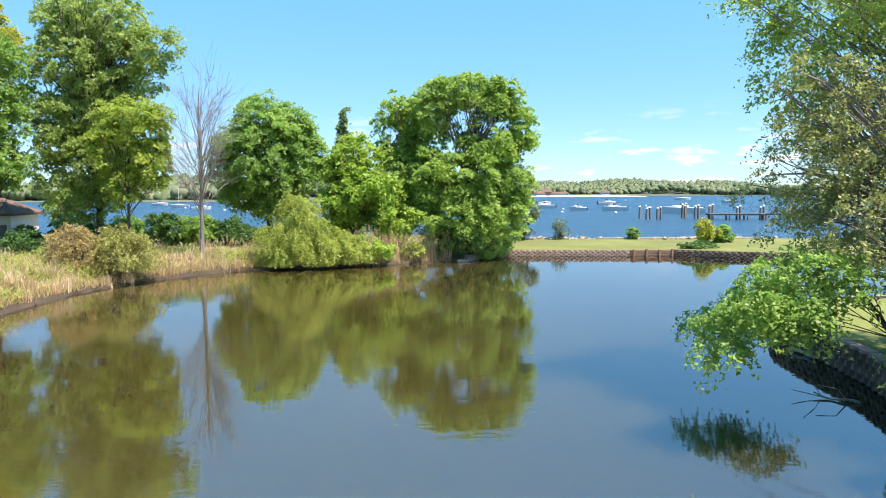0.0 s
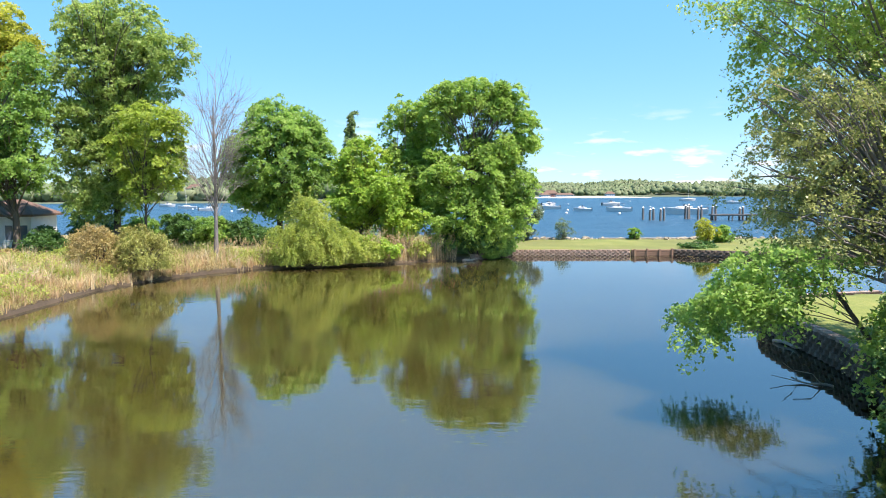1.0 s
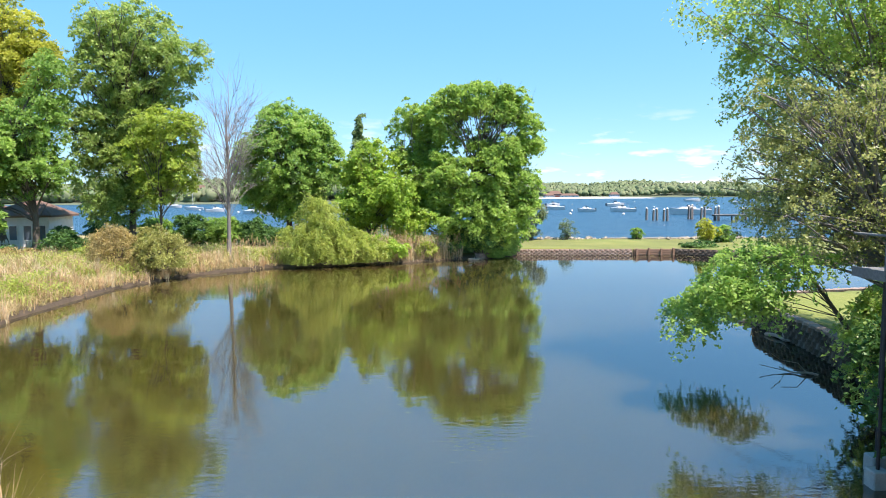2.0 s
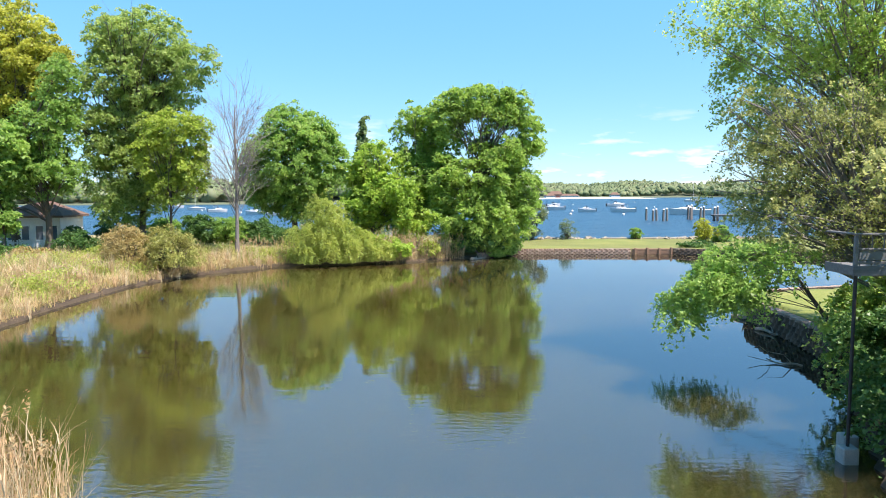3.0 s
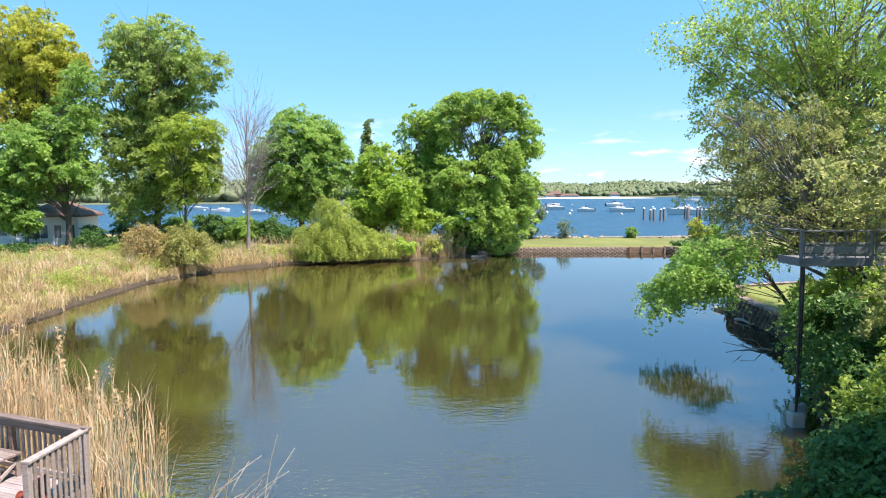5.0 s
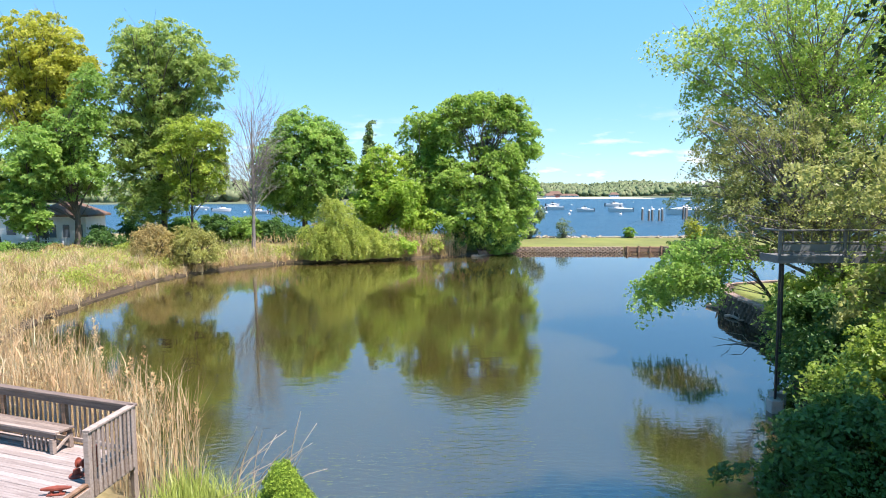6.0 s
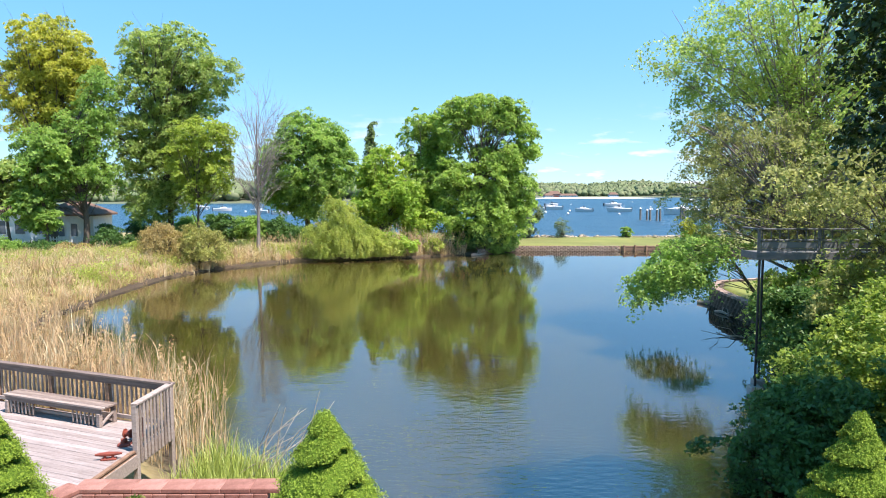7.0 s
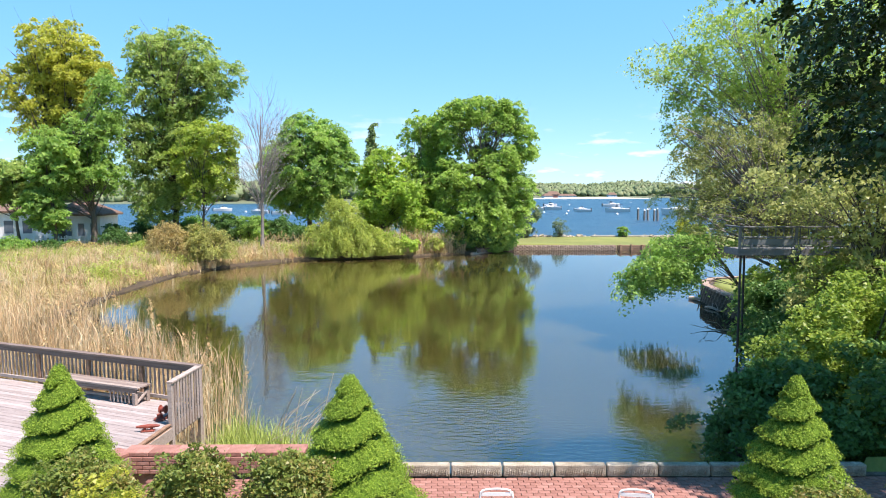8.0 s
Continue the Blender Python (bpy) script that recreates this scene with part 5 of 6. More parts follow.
def build_bench():
    """A long slatted bench with barred ends and crossed braces."""
    r = Matrix.Rotation(radians(deck_turn), 4, "Z")
    o = Vector((-6.27, 16.36, DECK_Z + 0.006)) + r @ Vector((-2.9, -0.36, 0))
    b = empty("bench", o.x, o.y, o.z, deck_turn, "long weathered wooden bench with barred base on the deck", "bench")
    for k in range(4):
        y = -0.22 + 0.11 * k
        deck_piece("seat_slat", -1.55, 1.55, y, y + 0.105, 0.40, 0.445, M_RAIL if k % 2 else M_GREYWOOD, parent=b)
    deck_piece("front_apron", -1.5, 1.5, -0.205, -0.17, 0.30, 0.398, M_RAIL, parent=b)
    deck_piece("rear_apron", -1.5, 1.5, 0.17, 0.205, 0.30, 0.398, M_RAIL, parent=b)
    for sx in (-1.44, 1.44):
        for sy in (-0.19, 0.19):
            deck_piece("leg", sx - 0.045, sx + 0.045, sy - 0.045, sy + 0.045, 0.0, 0.30, parent=b)
        for s in (-1, 1):
            ob = deck_piece("brace", -0.02, 0.02, -0.22, 0.22, -0.03, 0.03, parent=b)
            ob.matrix_basis = pose(sx + 0.025 * s, 0, 0.16, 34 * s, 0, 0)
    for x0 in (-1.35, 0.62):
        for k in range(7):
            deck_piece("bar", x0 + k * 0.12, x0 + k * 0.12 + 0.04, -0.2, -0.165, 0.02, 0.30, parent=b)
    deck_piece("stretcher", -1.4, 1.4, -0.03, 0.03, 0.05, 0.12, parent=b)
    return b


build_bench()
M_RUST = rough_material("rusty_red_paint", [(0.3, (0.13, 0.028, 0.018)), (0.6, (0.25, 0.06, 0.038)), (0.8, (0.30, 0.11, 0.065))], 9.0, rough=0.55, bump=0.3)


def lathe(name, prof, mat, parent, seg=20, at=None, label=""):
    bm = bmesh.new()
    rings = [[bm.verts.new((r * math.cos(2 * math.pi * i / seg), r * math.sin(2 * math.pi * i / seg), z)) for i in range(seg)] for r, z in prof]
    for a, b in zip(rings, rings[1:]):
        for i in range(seg):
            bm.faces.new((a[i], a[(i + 1) % seg], b[(i + 1) % seg], b[i]))
    bm.faces.new(rings[0][::-1])
    bm.faces.new(rings[-1])
    ob = part(name, bm, mat, parent, label)
    if at is not None:
        ob.matrix_basis = at
    return ob


def build_winch():
    """A small red hand winch: round foot, drum and slotted frame."""
    w = empty("winch", -6.66, 15.62, DECK_Z + 0.004, 80, "rust-red metal hand winch standing at the deck rail", "winch")
    w.matrix_basis = w.matrix_basis @ Matrix.Diagonal((0.75, 0.75, 0.85, 1))
    lathe("foot", [(0.17, 0), (0.18, 0.03), (0.15, 0.055), (0.09, 0.07), (0.08, 0.16)], M_RUST, w, at=pose(-0.42, 0.1, 0))
    lathe("drum", [(0.11, -0.1), (0.11, -0.08), (0.07, -0.07), (0.07, 0.07), (0.11, 0.08), (0.11, 0.1)], M_RUST, w, at=pose(-0.3, 0.06, 0.26, 90))
    for k in range(4):
        deck_piece("slat", -0.12 + k * 0.1, -0.05 + k * 0.1, -0.02, 0.02, 0.06, 0.46, M_RUST, parent=w)
    deck_piece("crossbar", -0.14, 0.27, -0.03, 0.03, 0.42, 0.50, M_RUST, parent=w)
    deck_piece("base_bar", -0.45, 0.27, -0.04, 0.04, 0.0, 0.06, M_RUST, parent=w)


build_winch()
cleat = empty("mooring_cleat", -6.74, 14.6, DECK_Z + 0.004, 12, "rust-red iron mooring cleat lying at the deck edge", "cleat")
deck_piece("base", -0.14, 0.14, -0.06, 0.06, 0.0, 0.03, M_RUST, parent=cleat)
lathe("horn", [(0.02, -0.24), (0.035, -0.16), (0.05, 0), (0.035, 0.16), (0.02, 0.24)], M_RUST, cleat, 10, pose(0, 0, 0.11, 0, 90, 0))
for sx in (-0.07, 0.07):
    lathe("stem", [(0.035, 0.02), (0.028, 0.06), (0.035, 0.1)], M_RUST, cleat, 10, pose(sx, 0, 0))


# ---- topiary, roses and chairs ----
def topiary(x, y, tip, label, seed, phase, slope=0.53, pitch=0.36):
    """A cone of clipped conifer cut into a rising spiral shelf."""
    rng = np.random.default_rng(seed)
    z0 = 1.8
    hgt = tip - z0
    root = empty("spiral_topiary", x, y, z0, 0, label, "topiary", "spiral topiaries")

    def radius(h, a):
        wave = 0.09 * np.sin(a * 3 + seed) + 0.07 * np.sin(a * 5 + h * 4 + seed * 2)
        ph = (h / pitch + a / (2 * np.pi) + phase + wave) % 1.0
        full = 0.03 + slope * h ** 0.86
        shelf = 0.80 + 0.22 * np.sin(np.clip(ph / 0.62, 0, 1) * np.pi / 2) - 0.10 * np.clip((ph - 0.62) / 0.2, 0, 1)
        under = smooth_step(0.74, 0.82, ph) * (1 - smooth_step(0.95, 1.0, ph))
        k = np.clip((h - 0.2) / 0.25, 0, 1)
        return full * ((shelf * (1 - under) + 0.42 * under) * k + 0.9 * (1 - k))
    n = 60000
    h = rng.random(n) ** 0.6 * hgt * 0.93 + 0.01
    a = rng.uniform(0, 2 * np.pi, n)
    lump = 1 + 0.05 * np.sin(a * 5 + h * 9 + seed) + 0.04 * np.sin(a * 11 - h * 17) + 0.035 * np.sin(a * 23 + h * 31) + 0.03 * np.sin(a * 37 - h * 53)
    r = radius(h, a) * lump * rng.uniform(0.92, 1.04, n) + rng.normal(0, 0.008, n)
    c = np.stack([r * np.cos(a), r * np.sin(a), hgt - h], 1)
    nrm = np.stack([np.cos(a), np.sin(a), np.full(n, 0.6)], 1) + rng.normal(0, 0.95, (n, 3))
    v, f = leaf_quads(c, nrm, 0.0135, rng, 2.2, True)
    array_part("foliage", v, f, M_TOPIARY, root)
    hh = np.linspace(0.03, hgt * 0.93, 150)
    aa = np.linspace(0, 2 * np.pi, 60, endpoint=False)
    H, A = np.meshgrid(hh, aa, indexing="ij")
    R = radius(H, A) * 0.94 * np.clip((H - 0.03) / 0.05, 0, 1)
    vv = np.stack([R * np.cos(A), R * np.sin(A), hgt - H], -1).reshape(-1, 3)
    i, j = np.meshgrid(np.arange(149), np.arange(60), indexing="ij")
    ff = np.stack([i * 60 + j, (i + 1) * 60 + j, (i + 1) * 60 + (j + 1) % 60, i * 60 + (j + 1) % 60], -1).reshape(-1, 4)
    array_part("inner_growth", vv, ff, M_TOPINNER, root, smooth=True)
    v, f = tube([(0, 0, -0.1), (0, 0, hgt * 0.4), (0, 0, hgt * 0.8)], [0.07, 0.05, 0.02], 8)
    array_part("trunk", v, f, M_BARK, root)
    return root


M_TOPINNER = rough_material("topiary_inner", [(0.3, (0.035, 0.075, 0.006)), (0.5, (0.11, 0.20, 0.012)), (0.7, (0.20, 0.32, 0.025))], 30, rough=0.95, bump=1.0, dist=0.04, fine=110)
topiary(-6.0, 10.2, 4.58, "clipped bright green spiral topiary beside the deck", 91, 0.1, 0.49, 0.31)
topiary(-1.68, 9.8, 4.53, "broad clipped spiral topiary with fresh green shelves", 92, 0.50, 0.56, 0.36)
topiary(4.62, 9.75, 4.50, "clipped spiral topiary with a loose tuft at its tip", 93, 0.3, 0.47, 0.32)
for i, (sx, sy, w, top) in enumerate([(-5.15, 8.9, 0.72, 1.84), (-3.72, 9.0, 0.5, 1.92), (-2.5, 9.0, 0.6, 1.84), (4.6, 8.8, 0.6, 1.45), (6.2, 9.0, 0.5, 1.6)]):
    shrub("rose_bush", sx, sy, 1.8, [(0, 0, top * 0.55, w, 0.55, top * 0.45), (0.2, 0, top * 0.8, w * 0.7, 0.45, top * 0.2)], M_ROSE, "rose bush with green and bronze young leaves", 420, 56, 0.034, 0.17, 95 + i, "rose bushes", stems=14, category="rose bush", jitter=0.9, rough=0.4)
shrub("golden_shrub", -4.25, 8.0, 1.8, [(0, 0, 1.1, 0.62, 0.5, 0.9)], M_GOLD, "low golden-green clipped shrub by the roses", 170, 60, 0.036, 0.16, 101)
M_WHITEPAINT = plain("white_paint", (0.72, 0.70, 0.66), 0.45)


def garden_chair(x, y, turn, label):
    """A white metal garden chair: bent frame, slatted seat and back."""
    c = empty("garden_chair", x, y, 1.802, turn, label, "chair", "garden chairs")
    for sx in (-0.23, 0.23):
        for sy in (-0.22, 0.22):
            v, f = tube([(sx, sy, 0), (sx, sy, 0.45)], [0.014, 0.014], 8)
            array_part("leg", v, f, M_WHITEPAINT, c)
    k = np.linspace(0, np.pi, 13)
    pts = [(-0.24, 0.22, 0.4)] + [(-0.24 * math.cos(q) * 1.0, 0.24, 0.78 + 0.12 * math.sin(q) ** 0.4) for q in k] + [(0.24, 0.22, 0.4)]
    v, f = tube(pts, [0.016] * len(pts), 8)
    array_part("back_frame", v, f, M_WHITEPAINT, c)
    for i in range(6):
        deck_piece("seat_slat", -0.24, 0.24, -0.24 + i * 0.08, -0.18 + i * 0.08, 0.44, 0.46, M_WHITEPAINT, 0.004, c)
    for i in range(4):
        deck_piece("back_slat", -0.22, 0.22, 0.232, 0.247, 0.52 + i * 0.09, 0.575 + i * 0.09, M_WHITEPAINT, 0.003, c)
    return c


garden_chair(0.42, 10.3, 180, "white metal garden chair on the brick patio")
garden_chair(2.5, 10.25, 172, "white metal garden chair beside another on the patio")

# ---- raised deck over the right bank ----
M_GREYPAINT = rough_material("grey_painted_wood", [(0.3, (0.09, 0.092, 0.09)), (0.7, (0.18, 0.182, 0.18))], 2.0, stretch=(0.6, 6, 6), rough=0.7, bump=0.25, per_object=0.1)
M_STEEL = rough_material("dark_painted_steel", [(0.3, (0.015, 0.015, 0.016)), (0.7, (0.04, 0.04, 0.042))], 6, rough=0.5, bump=0.1)
M_CONCRETE = rough_material("concrete", [(0.3, (0.28, 0.27, 0.25)), (0.7, (0.46, 0.44, 0.41))], 4, rough=0.95, bump=0.4)
M_MESH = plain("grey_panel", (0.14, 0.15, 0.15), 0.6)
perch = empty("raised_deck", 10.35, 24.2, 4.82, -1.5, "grey painted raised deck on dark posts over the bank", "deck", kind="structure")


def perch_piece(name, x0, x1, y0, y1, z0, z1, mat=None, bevel=0.008, label=""):
    bm = bmesh.new()
    box(bm, x0, x1, y0, y1, z0, z1, bevel)
    return part(name, bm, mat or M_GREYPAINT, perch, label)


for k in range(8):
    perch_piece("board", 0.0, 10.5, 0.02 + k * 0.146, 0.158 + k * 0.146, 0.15, 0.19)
perch_piece("fascia", -0.03, 10.5, -0.04, 0.0, -0.02, 0.22)
perch_piece("fascia", -0.06, -0.03, -0.04, 1.22, -0.02, 0.22)
for k in range(5):
    perch_piece("joist", 0.1 + k * 2.4, 0.18 + k * 2.4, 0.02, 1.18, -0.05, 0.145)
for k in range(6):
    perch_piece("post", -0.02 + k * 2.0, 0.07 + k * 2.0, -0.02, 0.07, 0.2, 0.98)
perch_piece("top_rail", -0.06, 10.5, -0.06, 0.10, 0.98, 1.03)
perch_piece("top_rail", -0.07, 0.09, 0.1, 1.2, 0.985, 1.03)
perch_piece("middle_rail", 0.0, 10.5, -0.015, 0.03, 0.60, 0.66)
perch_piece("lower_rail", 0.0, 10.5, -0.015, 0.03, 0.27, 0.34)
for k in range(5):
    perch_piece("panel", 0.10 + k * 2.0, 1.94 + k * 2.0, 0.0, 0.012, 0.36, 0.58, M_MESH, 0.003)
for k in range(36):
    perch_piece("baluster", 0.12 + k * 0.29, 0.155 + k * 0.29, 0.035, 0.065, 0.22, 0.98)
for lx, ly in ((0.12, 0.15), (0.62, 1.0), (4.9, 0.15), (4.9, 1.0), (9.6, 0.3)):
    v, f = tube([(lx, ly, -4.45), (lx, ly, -2.2), (lx, ly, 0.0)], [0.042, 0.042, 0.042], 10)
    array_part("leg", v, f, M_STEEL, perch, smooth=True)
    perch_piece("footing", lx - 0.2, lx + 0.2, ly - 0.2, ly + 0.2, -5.6, -4.4, M_CONCRETE, 0.03)

# ---- driftwood and dead branches by the curved wall ----
M_DRIFT = rough_material("driftwood", [(0.3, (0.22, 0.17, 0.13)), (0.7, (0.46, 0.39, 0.32))], 3, stretch=(1, 1, 6), rough=0.9, bump=0.6)


def driftwood(x, y, z, turn, length, r, label, seed):
    rr = np.random.default_rng(seed)
    root = empty("driftwood_log", x, y, z, turn, label, "driftwood")
    k = np.linspace(0, 1, 8)
    pts = np.stack([k * length, 0.12 * np.sin(k * 4), 0.1 * k + 0.05 * np.sin(k * 7)], 1)
    v, f = tube(pts, r * (1 - 0.5 * k), 9)
    array_part("log", v, f, M_DRIFT, root, smooth=True)
    for i in range(3):
        a = pts[2 + 2 * i]
        e = a + rr.normal(0, 0.4, 3) + np.array([0.2, 0, 0.45])
        v, f = tube([a, (a + e) / 2 + rr.normal(0, 0.06, 3), e], [r * 0.45, r * 0.3, 0.012], 6)
        array_part("branch", v, f, M_DRIFT, root)
    return root


driftwood(16.2, 44.0, 0.06, -62, 2.6, 0.14, "pale driftwood log against the stone wall", 111)
driftwood(15.9, 40.6, 0.05, -84, 2.0, 0.09, "thin fallen branch at the wall's foot", 112)
driftwood(14.4, 33.6, 0.02, 150, 1.3, 0.05, "dark dead twig sticking out of the pond", 113)
driftwood(3.2, 76.6, 0.05, 20, 1.2, 0.16, "grey driftwood stump at the pond edge", 114)

# ---- white house and fence on the left ----
M_SIDING = rough_material("white_siding", [(0.3, (0.62, 0.61, 0.58)), (0.7, (0.78, 0.77, 0.74))], 1.5, rough=0.7, bump=0.1)
M_ROOF = rough_material("brown_shingles", [(0.3, (0.10, 0.062, 0.045)), (0.7, (0.20, 0.13, 0.095))], 5, rough=0.95, bump=0.6)
M_GLASSDARK = plain("window_glass", (0.10, 0.13, 0.16), 0.08)


def house(name, x, y, z, w, d, h, roof_h, turn, wall, roof, label, windows=3, storeys=1):
    root = empty(name, x, y, z, turn, label, "house")
    bm = bmesh.new()
    box(bm, -w / 2, w / 2, -d / 2, d / 2, -1.0, h)
    body = part("wall", bm, wall, root)
    bm = bmesh.new()
    o = 0.5
    e = [bm.verts.new(q) for q in ((-w / 2 - o, -d / 2 - o, h + 0.002), (w / 2 + o, -d / 2 - o, h + 0.002), (w / 2 + o, d / 2 + o, h + 0.002), (-w / 2 - o, d / 2 + o, h + 0.002))]
    e2 = [bm.verts.new((q.co.x, q.co.y, h + 0.22)) for q in e]
    r = [bm.verts.new((-w / 2 + d * 0.35, 0, h + roof_h)), bm.verts.new((w / 2 - d * 0.35, 0, h + roof_h))]
    bm.faces.new(e[::-1])
    for a in range(4):
        bm.faces.new((e[a], e[(a + 1) % 4], e2[(a + 1) % 4], e2[a]))
    bm.faces.new((e2[0], e2[1], r[1], r[0]))
    bm.faces.new((e2[1], e2[2], r[1]))
    bm.faces.new((e2[2], e2[3], r[0], r[1]))
    bm.faces.new((e2[3], e2[0], r[0]))
    part("roof", bm, roof, root)
    for st in range(storeys):
        for k in range(windows):
            cx = -w / 2 + w * (k + 0.5) / windows
            zb = h * (st + 0.32) / storeys
            ww, wh = min(1.4, w / windows * 0.5), h / storeys * 0.42
            bm = bmesh.new()
            box(bm, cx - ww / 2 - 0.08, cx + ww / 2 + 0.08, -d / 2 - 0.05, -d / 2 - 0.003, zb - 0.08, zb + wh + 0.08)
            win = part("window", bm, M_WHITEPAINT, root)
            bm = bmesh.new()
            box(bm, cx - ww / 2, cx + ww / 2, -d / 2 - 0.06, -d / 2 - 0.052, zb, zb + wh)
            part("pane", bm, M_GLASSDARK, win)
    return root


house("house", -43.2, 80.0, 1.2, 5.6, 5.5, 3.4, 1.7, 6, M_SIDING, M_ROOF, "white house with a brown hipped roof behind the trees", 4, 1)
house("house", -54.0, 83.0, 1.2, 13.0, 5.0, 3.7, 1.0, 4, M_SIDING, M_ROOF, "long low white building half hidden behind oak trunks", 6, 1)
fence = empty("fence", -58.0, 70.5, 1.25, 4, "white picket fence under the oaks", "fence")
for k in range(58):
    bm = bmesh.new()
    box(bm, k * 0.34, k * 0.34 + 0.12, -0.02, 0.02, 0.05, 1.35, 0.01)
    part("picket", bm, M_WHITEPAINT, fence)
for z in (0.35, 1.05):
    bm = bmesh.new()
    box(bm, 0, 19.8, 0.022, 0.06, z, z + 0.1, 0.01)
    part("rail", bm, M_WHITEPAINT, fence)
for k in range(9):
    bm = bmesh.new()
    box(bm, k * 2.45, k * 2.45 + 0.12, 0.062, 0.18, -0.3, 1.45, 0.01)
    part("post", bm, M_WHITEPAINT, fence)

# ---- far houses ----
M_REDSIDING = rough_material("red_brown_siding", [(0.3, (0.16, 0.06, 0.045)), (0.7, (0.28, 0.12, 0.09))], 0.6, bump=0.1)
for hx, hy, w, d, hh, rh, tn, wl_, lb in ((168, 985, 20, 12, 7, 5, 5, M_REDSIDING, "dark red-brown house among trees on the far shore"), (185, 962, 26, 10, 5, 3, -4, M_SIDING, "long white boathouse on the far beach"),
                                        (158, 975, 14, 10, 5, 4, 12, M_SIDING, "pale house beside a darker one on the far shore"), (268, 1030, 14, 9, 6, 4, 0, M_SIDING, "small white house in the far woods"),
                                        (-215, 600, 12, 9, 6, 4, 6, M_SIDING, "white waterfront house on the far shore"), (-150, 610, 12, 9, 6, 4, -6, M_SIDING, "white waterfront house seen between the trees")):
    house("far_house", hx, hy, float(ground_height(np.array(hx), np.array(hy))) + 0.5, w, d, hh, rh, tn, wl_, M_ROOF, lb, 5, 2)

# ---- pilings, dock and boats ----
M_PILE = rough_material("wet_pile_wood", [(0.3, (0.10, 0.085, 0.07)), (0.7, (0.28, 0.25, 0.22))], 1.5, stretch=(1, 1, 0.2), rough=0.9, bump=0.6)


def dolphin(x, y, n, top, label):
    root = empty("piling", x, y, -0.3, 0, label, "piling", "dock pilings")
    for k in range(n):
        a = 2 * math.pi * k / n + 0.4
        r = 0.55 if n > 1 else 0.0
        v, f = tube([(r * math.cos(a) * 1.15, r * math.sin(a), -2.5), (r * math.cos(a), r * math.sin(a), top * 0.6), (r * math.cos(a) * 0.9, r * math.sin(a) * 0.9, top - 0.25 * k)], [0.30, 0.28, 0.25], 9)
        array_part("timber_post", v, f, M_PILE, root, smooth=True)
        bm = bmesh.new()
        bmesh.ops.create_cone(bm, cap_ends=True, segments=9, radius1=0.34, radius2=0.06, depth=0.35, matrix=pose(r * math.cos(a) * 0.9, r * math.sin(a) * 0.9, top - 0.25 * k + 0.18))
        part("cap", bm, M_WHITEPAINT, root, "white conical pile cap")
    return root


for px_, py_, n_, tp in (  (54.2, 182, 1, 3.8), (55.8, 180, 2, 3.6), (57.5, 177, 2, 3.8), (67.3, 186, 3, 4.6), (69.0, 182, 2, 4.2), (71.0, 178, 2, 4.4), (78.0, 178, 2, 4.0), (84.0, 178, 2, 4.0)):
    dolphin(px_, py_, n_, tp * 0.82, "weathered timber mooring piles with pale caps in the bay")
dock = empty("dock", 69.5, 176.5, -0.3, -4, "timber dock on piles reaching into the bay", "dock")
for k in range(60):
    bm = bmesh.new()
    box(bm, k * 0.62, k * 0.62 + 0.58, -1.4, 1.4, 1.5, 1.6, 0.01)
    part("plank", bm, M_PILE, dock)
for sy in (-1.2, 1.2):
    bm = bmesh.new()
    box(bm, 0, 37, sy - 0.12, sy + 0.12, 1.15, 1.497)
    part("beam", bm, M_PILE, dock)
    for k in range(9):
        v, f = tube([(0.6 + k * 4.4, sy * 1.0, -2.5), (0.6 + k * 4.4, sy, 1.15)], [0.2, 0.18], 8)
        array_part("leg", v, f, M_PILE, dock)
M_HULL = plain("white_gelcoat", (0.60, 0.60, 0.58), 0.3)
M_CANVAS = plain("dark_canvas", (0.05, 0.07, 0.12), 0.9)


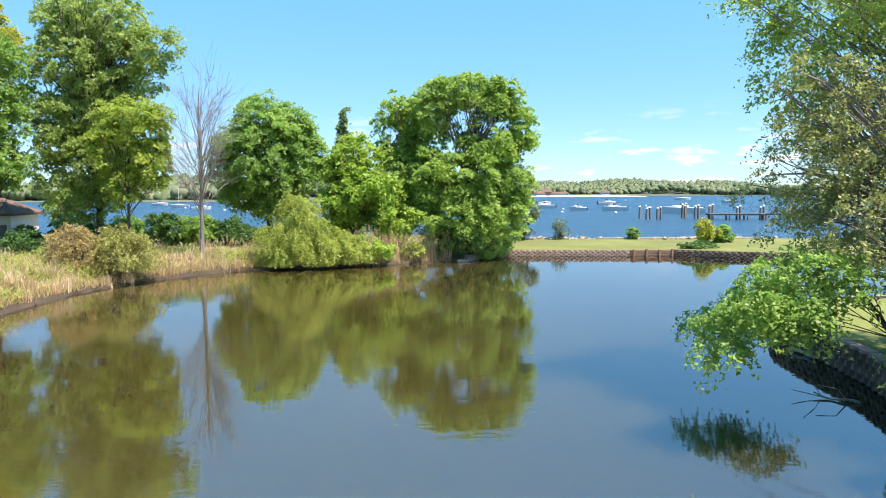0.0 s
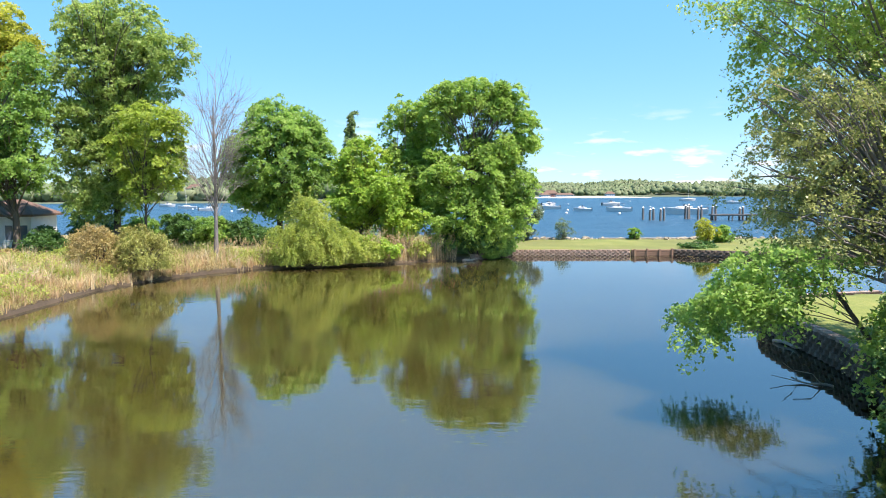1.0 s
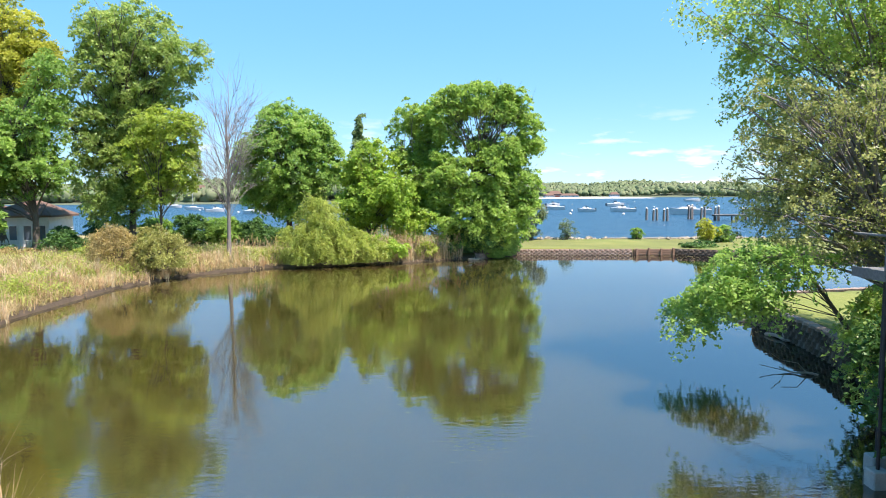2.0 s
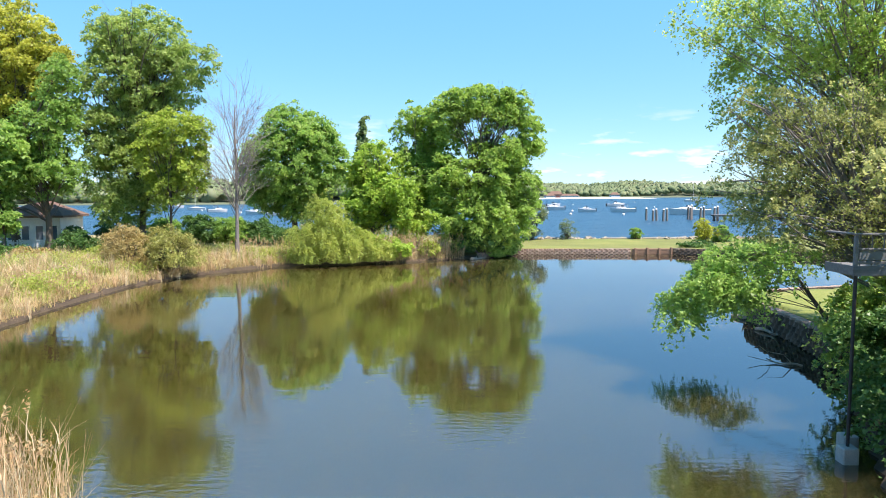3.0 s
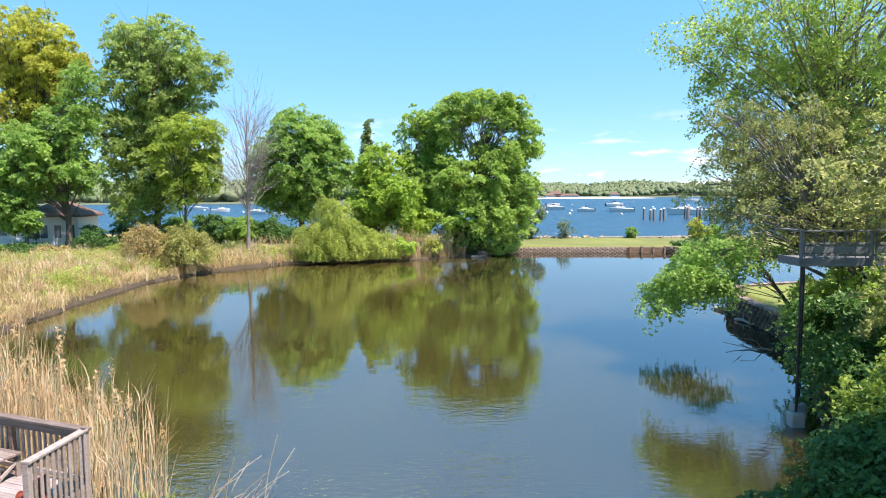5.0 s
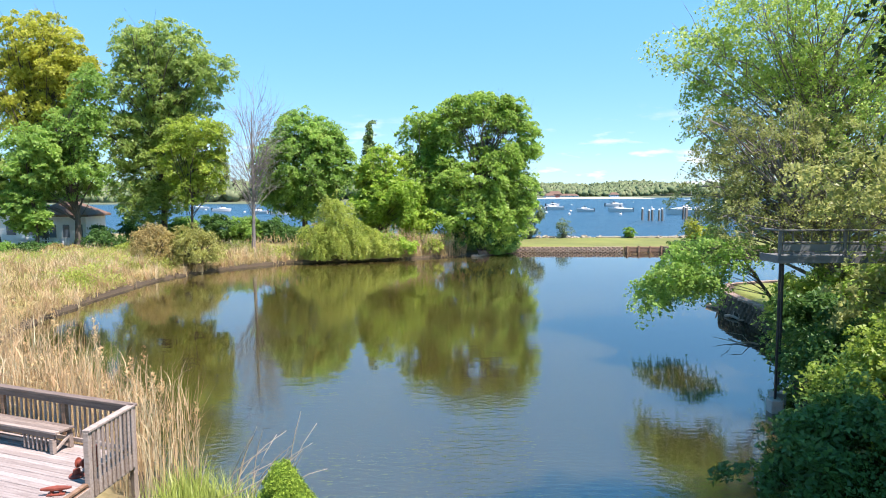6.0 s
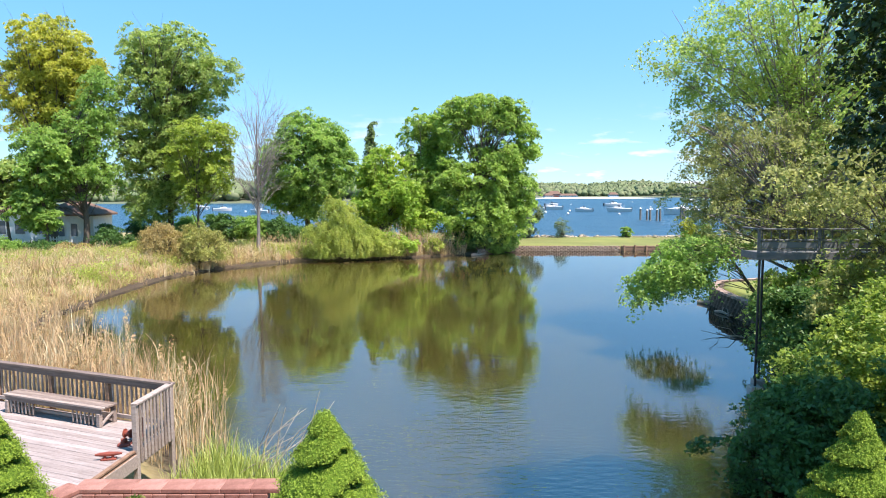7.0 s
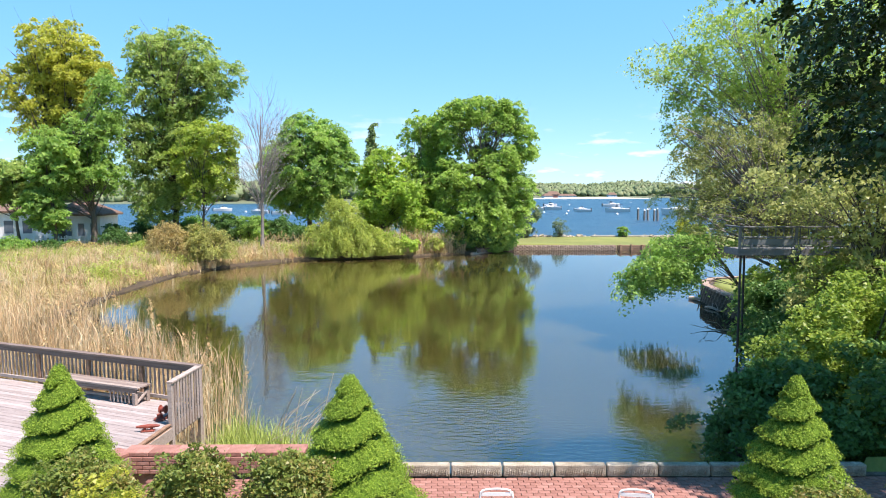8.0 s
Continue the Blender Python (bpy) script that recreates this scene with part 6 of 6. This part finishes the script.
def boat(x, y, length, turn, label, style="cruiser", hull=None):
    """A moored boat: flared hull with a raked bow, deck, cabin, screen and canopy or mast."""
    root = empty("motor_boat" if style != "sail" else "sailing_boat", x, y, -0.3, turn, label, "boat", "moored boats")
    bw, hh = length * 0.15, length * 0.10 + 0.3
    st = np.linspace(0, 1, 9)
    secs = []
    for q in st:
        half = bw * (1 - max(0, (q - 0.45) / 0.55) ** 2.2)
        sheer = hh * (1 + 0.35 * q * q)
        px = (q - 0.5) * length
        secs.append([(px - 0.02 * length * q, 0, -0.35), (px, half * 0.75, 0.05), (px + 0.04 * length * q, half, sheer), (px + 0.04 * length * q, half * 0.88, sheer + 0.05), (px + 0.03 * length * q, 0, sheer + 0.10 * half)])
    bm = bmesh.new()
    for sgn in (1, -1):
        vs = [[bm.verts.new((p[0], p[1] * sgn, p[2])) for p in sec] for sec in secs]
        for a, b in zip(vs, vs[1:]):
            for i in range(4):
                bm.faces.new((a[i], b[i], b[i + 1], a[i + 1])[::sgn])
        bm.faces.new(vs[0][::-sgn])
    bmesh.ops.remove_doubles(bm, verts=bm.verts, dist=0.002)
    part("hull", bm, hull or M_HULL, root)
    if style == "sail":
        v, f = tube([(0.05 * length, 0, hh), (0.05 * length, 0, length * 1.25)], [0.09, 0.05], 6)
        array_part("mast", v, f, M_WHITEPAINT, root)
        v, f = tube([(0.05 * length, 0, hh + 1.2), (-0.38 * length, 0, hh + 1.25)], [0.12, 0.09], 6)
        array_part("boom", v, f, M_CANVAS, root)
        bm = bmesh.new()
        box(bm, -0.15 * length, 0.22 * length, -bw * 0.55, bw * 0.55, hh + 0.03, hh + 0.5, 0.15)
        part("cabin", bm, M_HULL, root)
        return root
    bm = bmesh.new()
    box(bm, -0.12 * length, 0.25 * length, -bw * 0.68, bw * 0.68, hh + 0.03, hh + 0.6 + length * 0.02, 0.18)
    cabin = part("cabin", bm, M_HULL, root)
    bm = bmesh.new()
    box(bm, -0.02 * length, 0.06 * length, -bw * 0.66, bw * 0.66, hh + 0.62 + length * 0.02, hh + 1.15 + length * 0.03, 0.05)
    part("windscreen", bm, M_GLASSDARK, root)
    if style == "cruiser":
        bm = bmesh.new()
        box(bm, -0.22 * length, 0.04 * length, -bw * 0.7, bw * 0.7, hh + 1.75, hh + 1.87, 0.05)
        part("canopy", bm, M_CANVAS, root)
        for sx in (-0.2, 0.02):
            for sy in (-0.62, 0.62):
                v, f = tube([(sx * length, sy * bw, hh + 0.05), (sx * length, sy * bw, hh + 1.75)], [0.03, 0.03], 5)
                array_part("support", v, f, M_WHITEPAINT, root)
    bm = bmesh.new()
    box(bm, -0.54 * length, -0.48 * length, -0.3, 0.3, 0.1, hh + 0.5, 0.08)
    part("outboard", bm, M_STEEL, root)
    return root


BOATS = [(57, 266, 8.0, 170, "open", "small white motor boat at a mooring"), (70, 262, 11.0, 176, "cruiser", "white cabin cruiser with a dark canopy at a mooring"), (96, 372, 12, 10, "cruiser", "white cruiser moored farther out"),
         (50, 300, 11, 185, "cruiser", "white motor cruiser moored in the bay"), (42, 296, 9.5, 165, "open", "white motor boat moored in the bay"), (63, 380, 10, 20, "open", "small pale boat moored far out"),
         (83, 228, 15.5, 178, "open", "long white motor yacht with a dark stripe lying at the piles"), (64, 520, 12, 5, "sail", "sailing boat with bare mast near the far shore"), (74, 560, 13, 185, "sail", "moored sailing boat with bare mast"),
         (58, 545, 11, 15, "cruiser", "white cruiser near the far shore"), (210, 560, 16, 8, "sail", "distant sailing boat with a bare mast"), (185, 420, 10, 160, "cruiser", "distant white motor boat"),
         (-96, 290, 9, 15, "cruiser", "white motor boat seen between the trees"), (-120, 330, 10, 190, "sail", "sailing boat seen between the trees"), (-70, 255, 8.5, 170, "open", "white motor boat beyond the trees"),
         (-58, 240, 8, 10, "open", "small white boat beyond the trees"), (-150, 380, 10, 0, "cruiser", "white cruiser seen between the trees"), (-40, 300, 9, 175, "cruiser", "white cruiser beyond the trees")]
for bx_, by_, ln, tn, sty, lb in BOATS:
    boat(bx_, by_, ln * 0.85, tn, lb, sty)


def buoy(x, y):
    b = empty("mooring_buoy", x, y, -0.3, 0, "round white mooring buoy floating in the bay", "buoy", "mooring buoys")
    bm = bmesh.new()
    bmesh.ops.create_uvsphere(bm, u_segments=12, v_segments=8, radius=0.5, matrix=pose(0, 0, 0.22))
    part("float", bm, M_HULL, b)
    v, f = tube([(0, 0, 0.6), (0, 0, 1.0)], [0.07, 0.05], 6)
    array_part("ring_post", v, f, M_STEEL, b)
    return b


first = buoy(44, 232)
for bx_, by_ in ((52, 270), (70, 330), (66, 300), (92, 290), (110, 420), (104, 330), (80, 410), (39, 250), (120, 470), (60, 225), (150, 520), (-80, 270), (-110, 310)):
    copy_thing(first, pose(bx_, by_, -0.3))
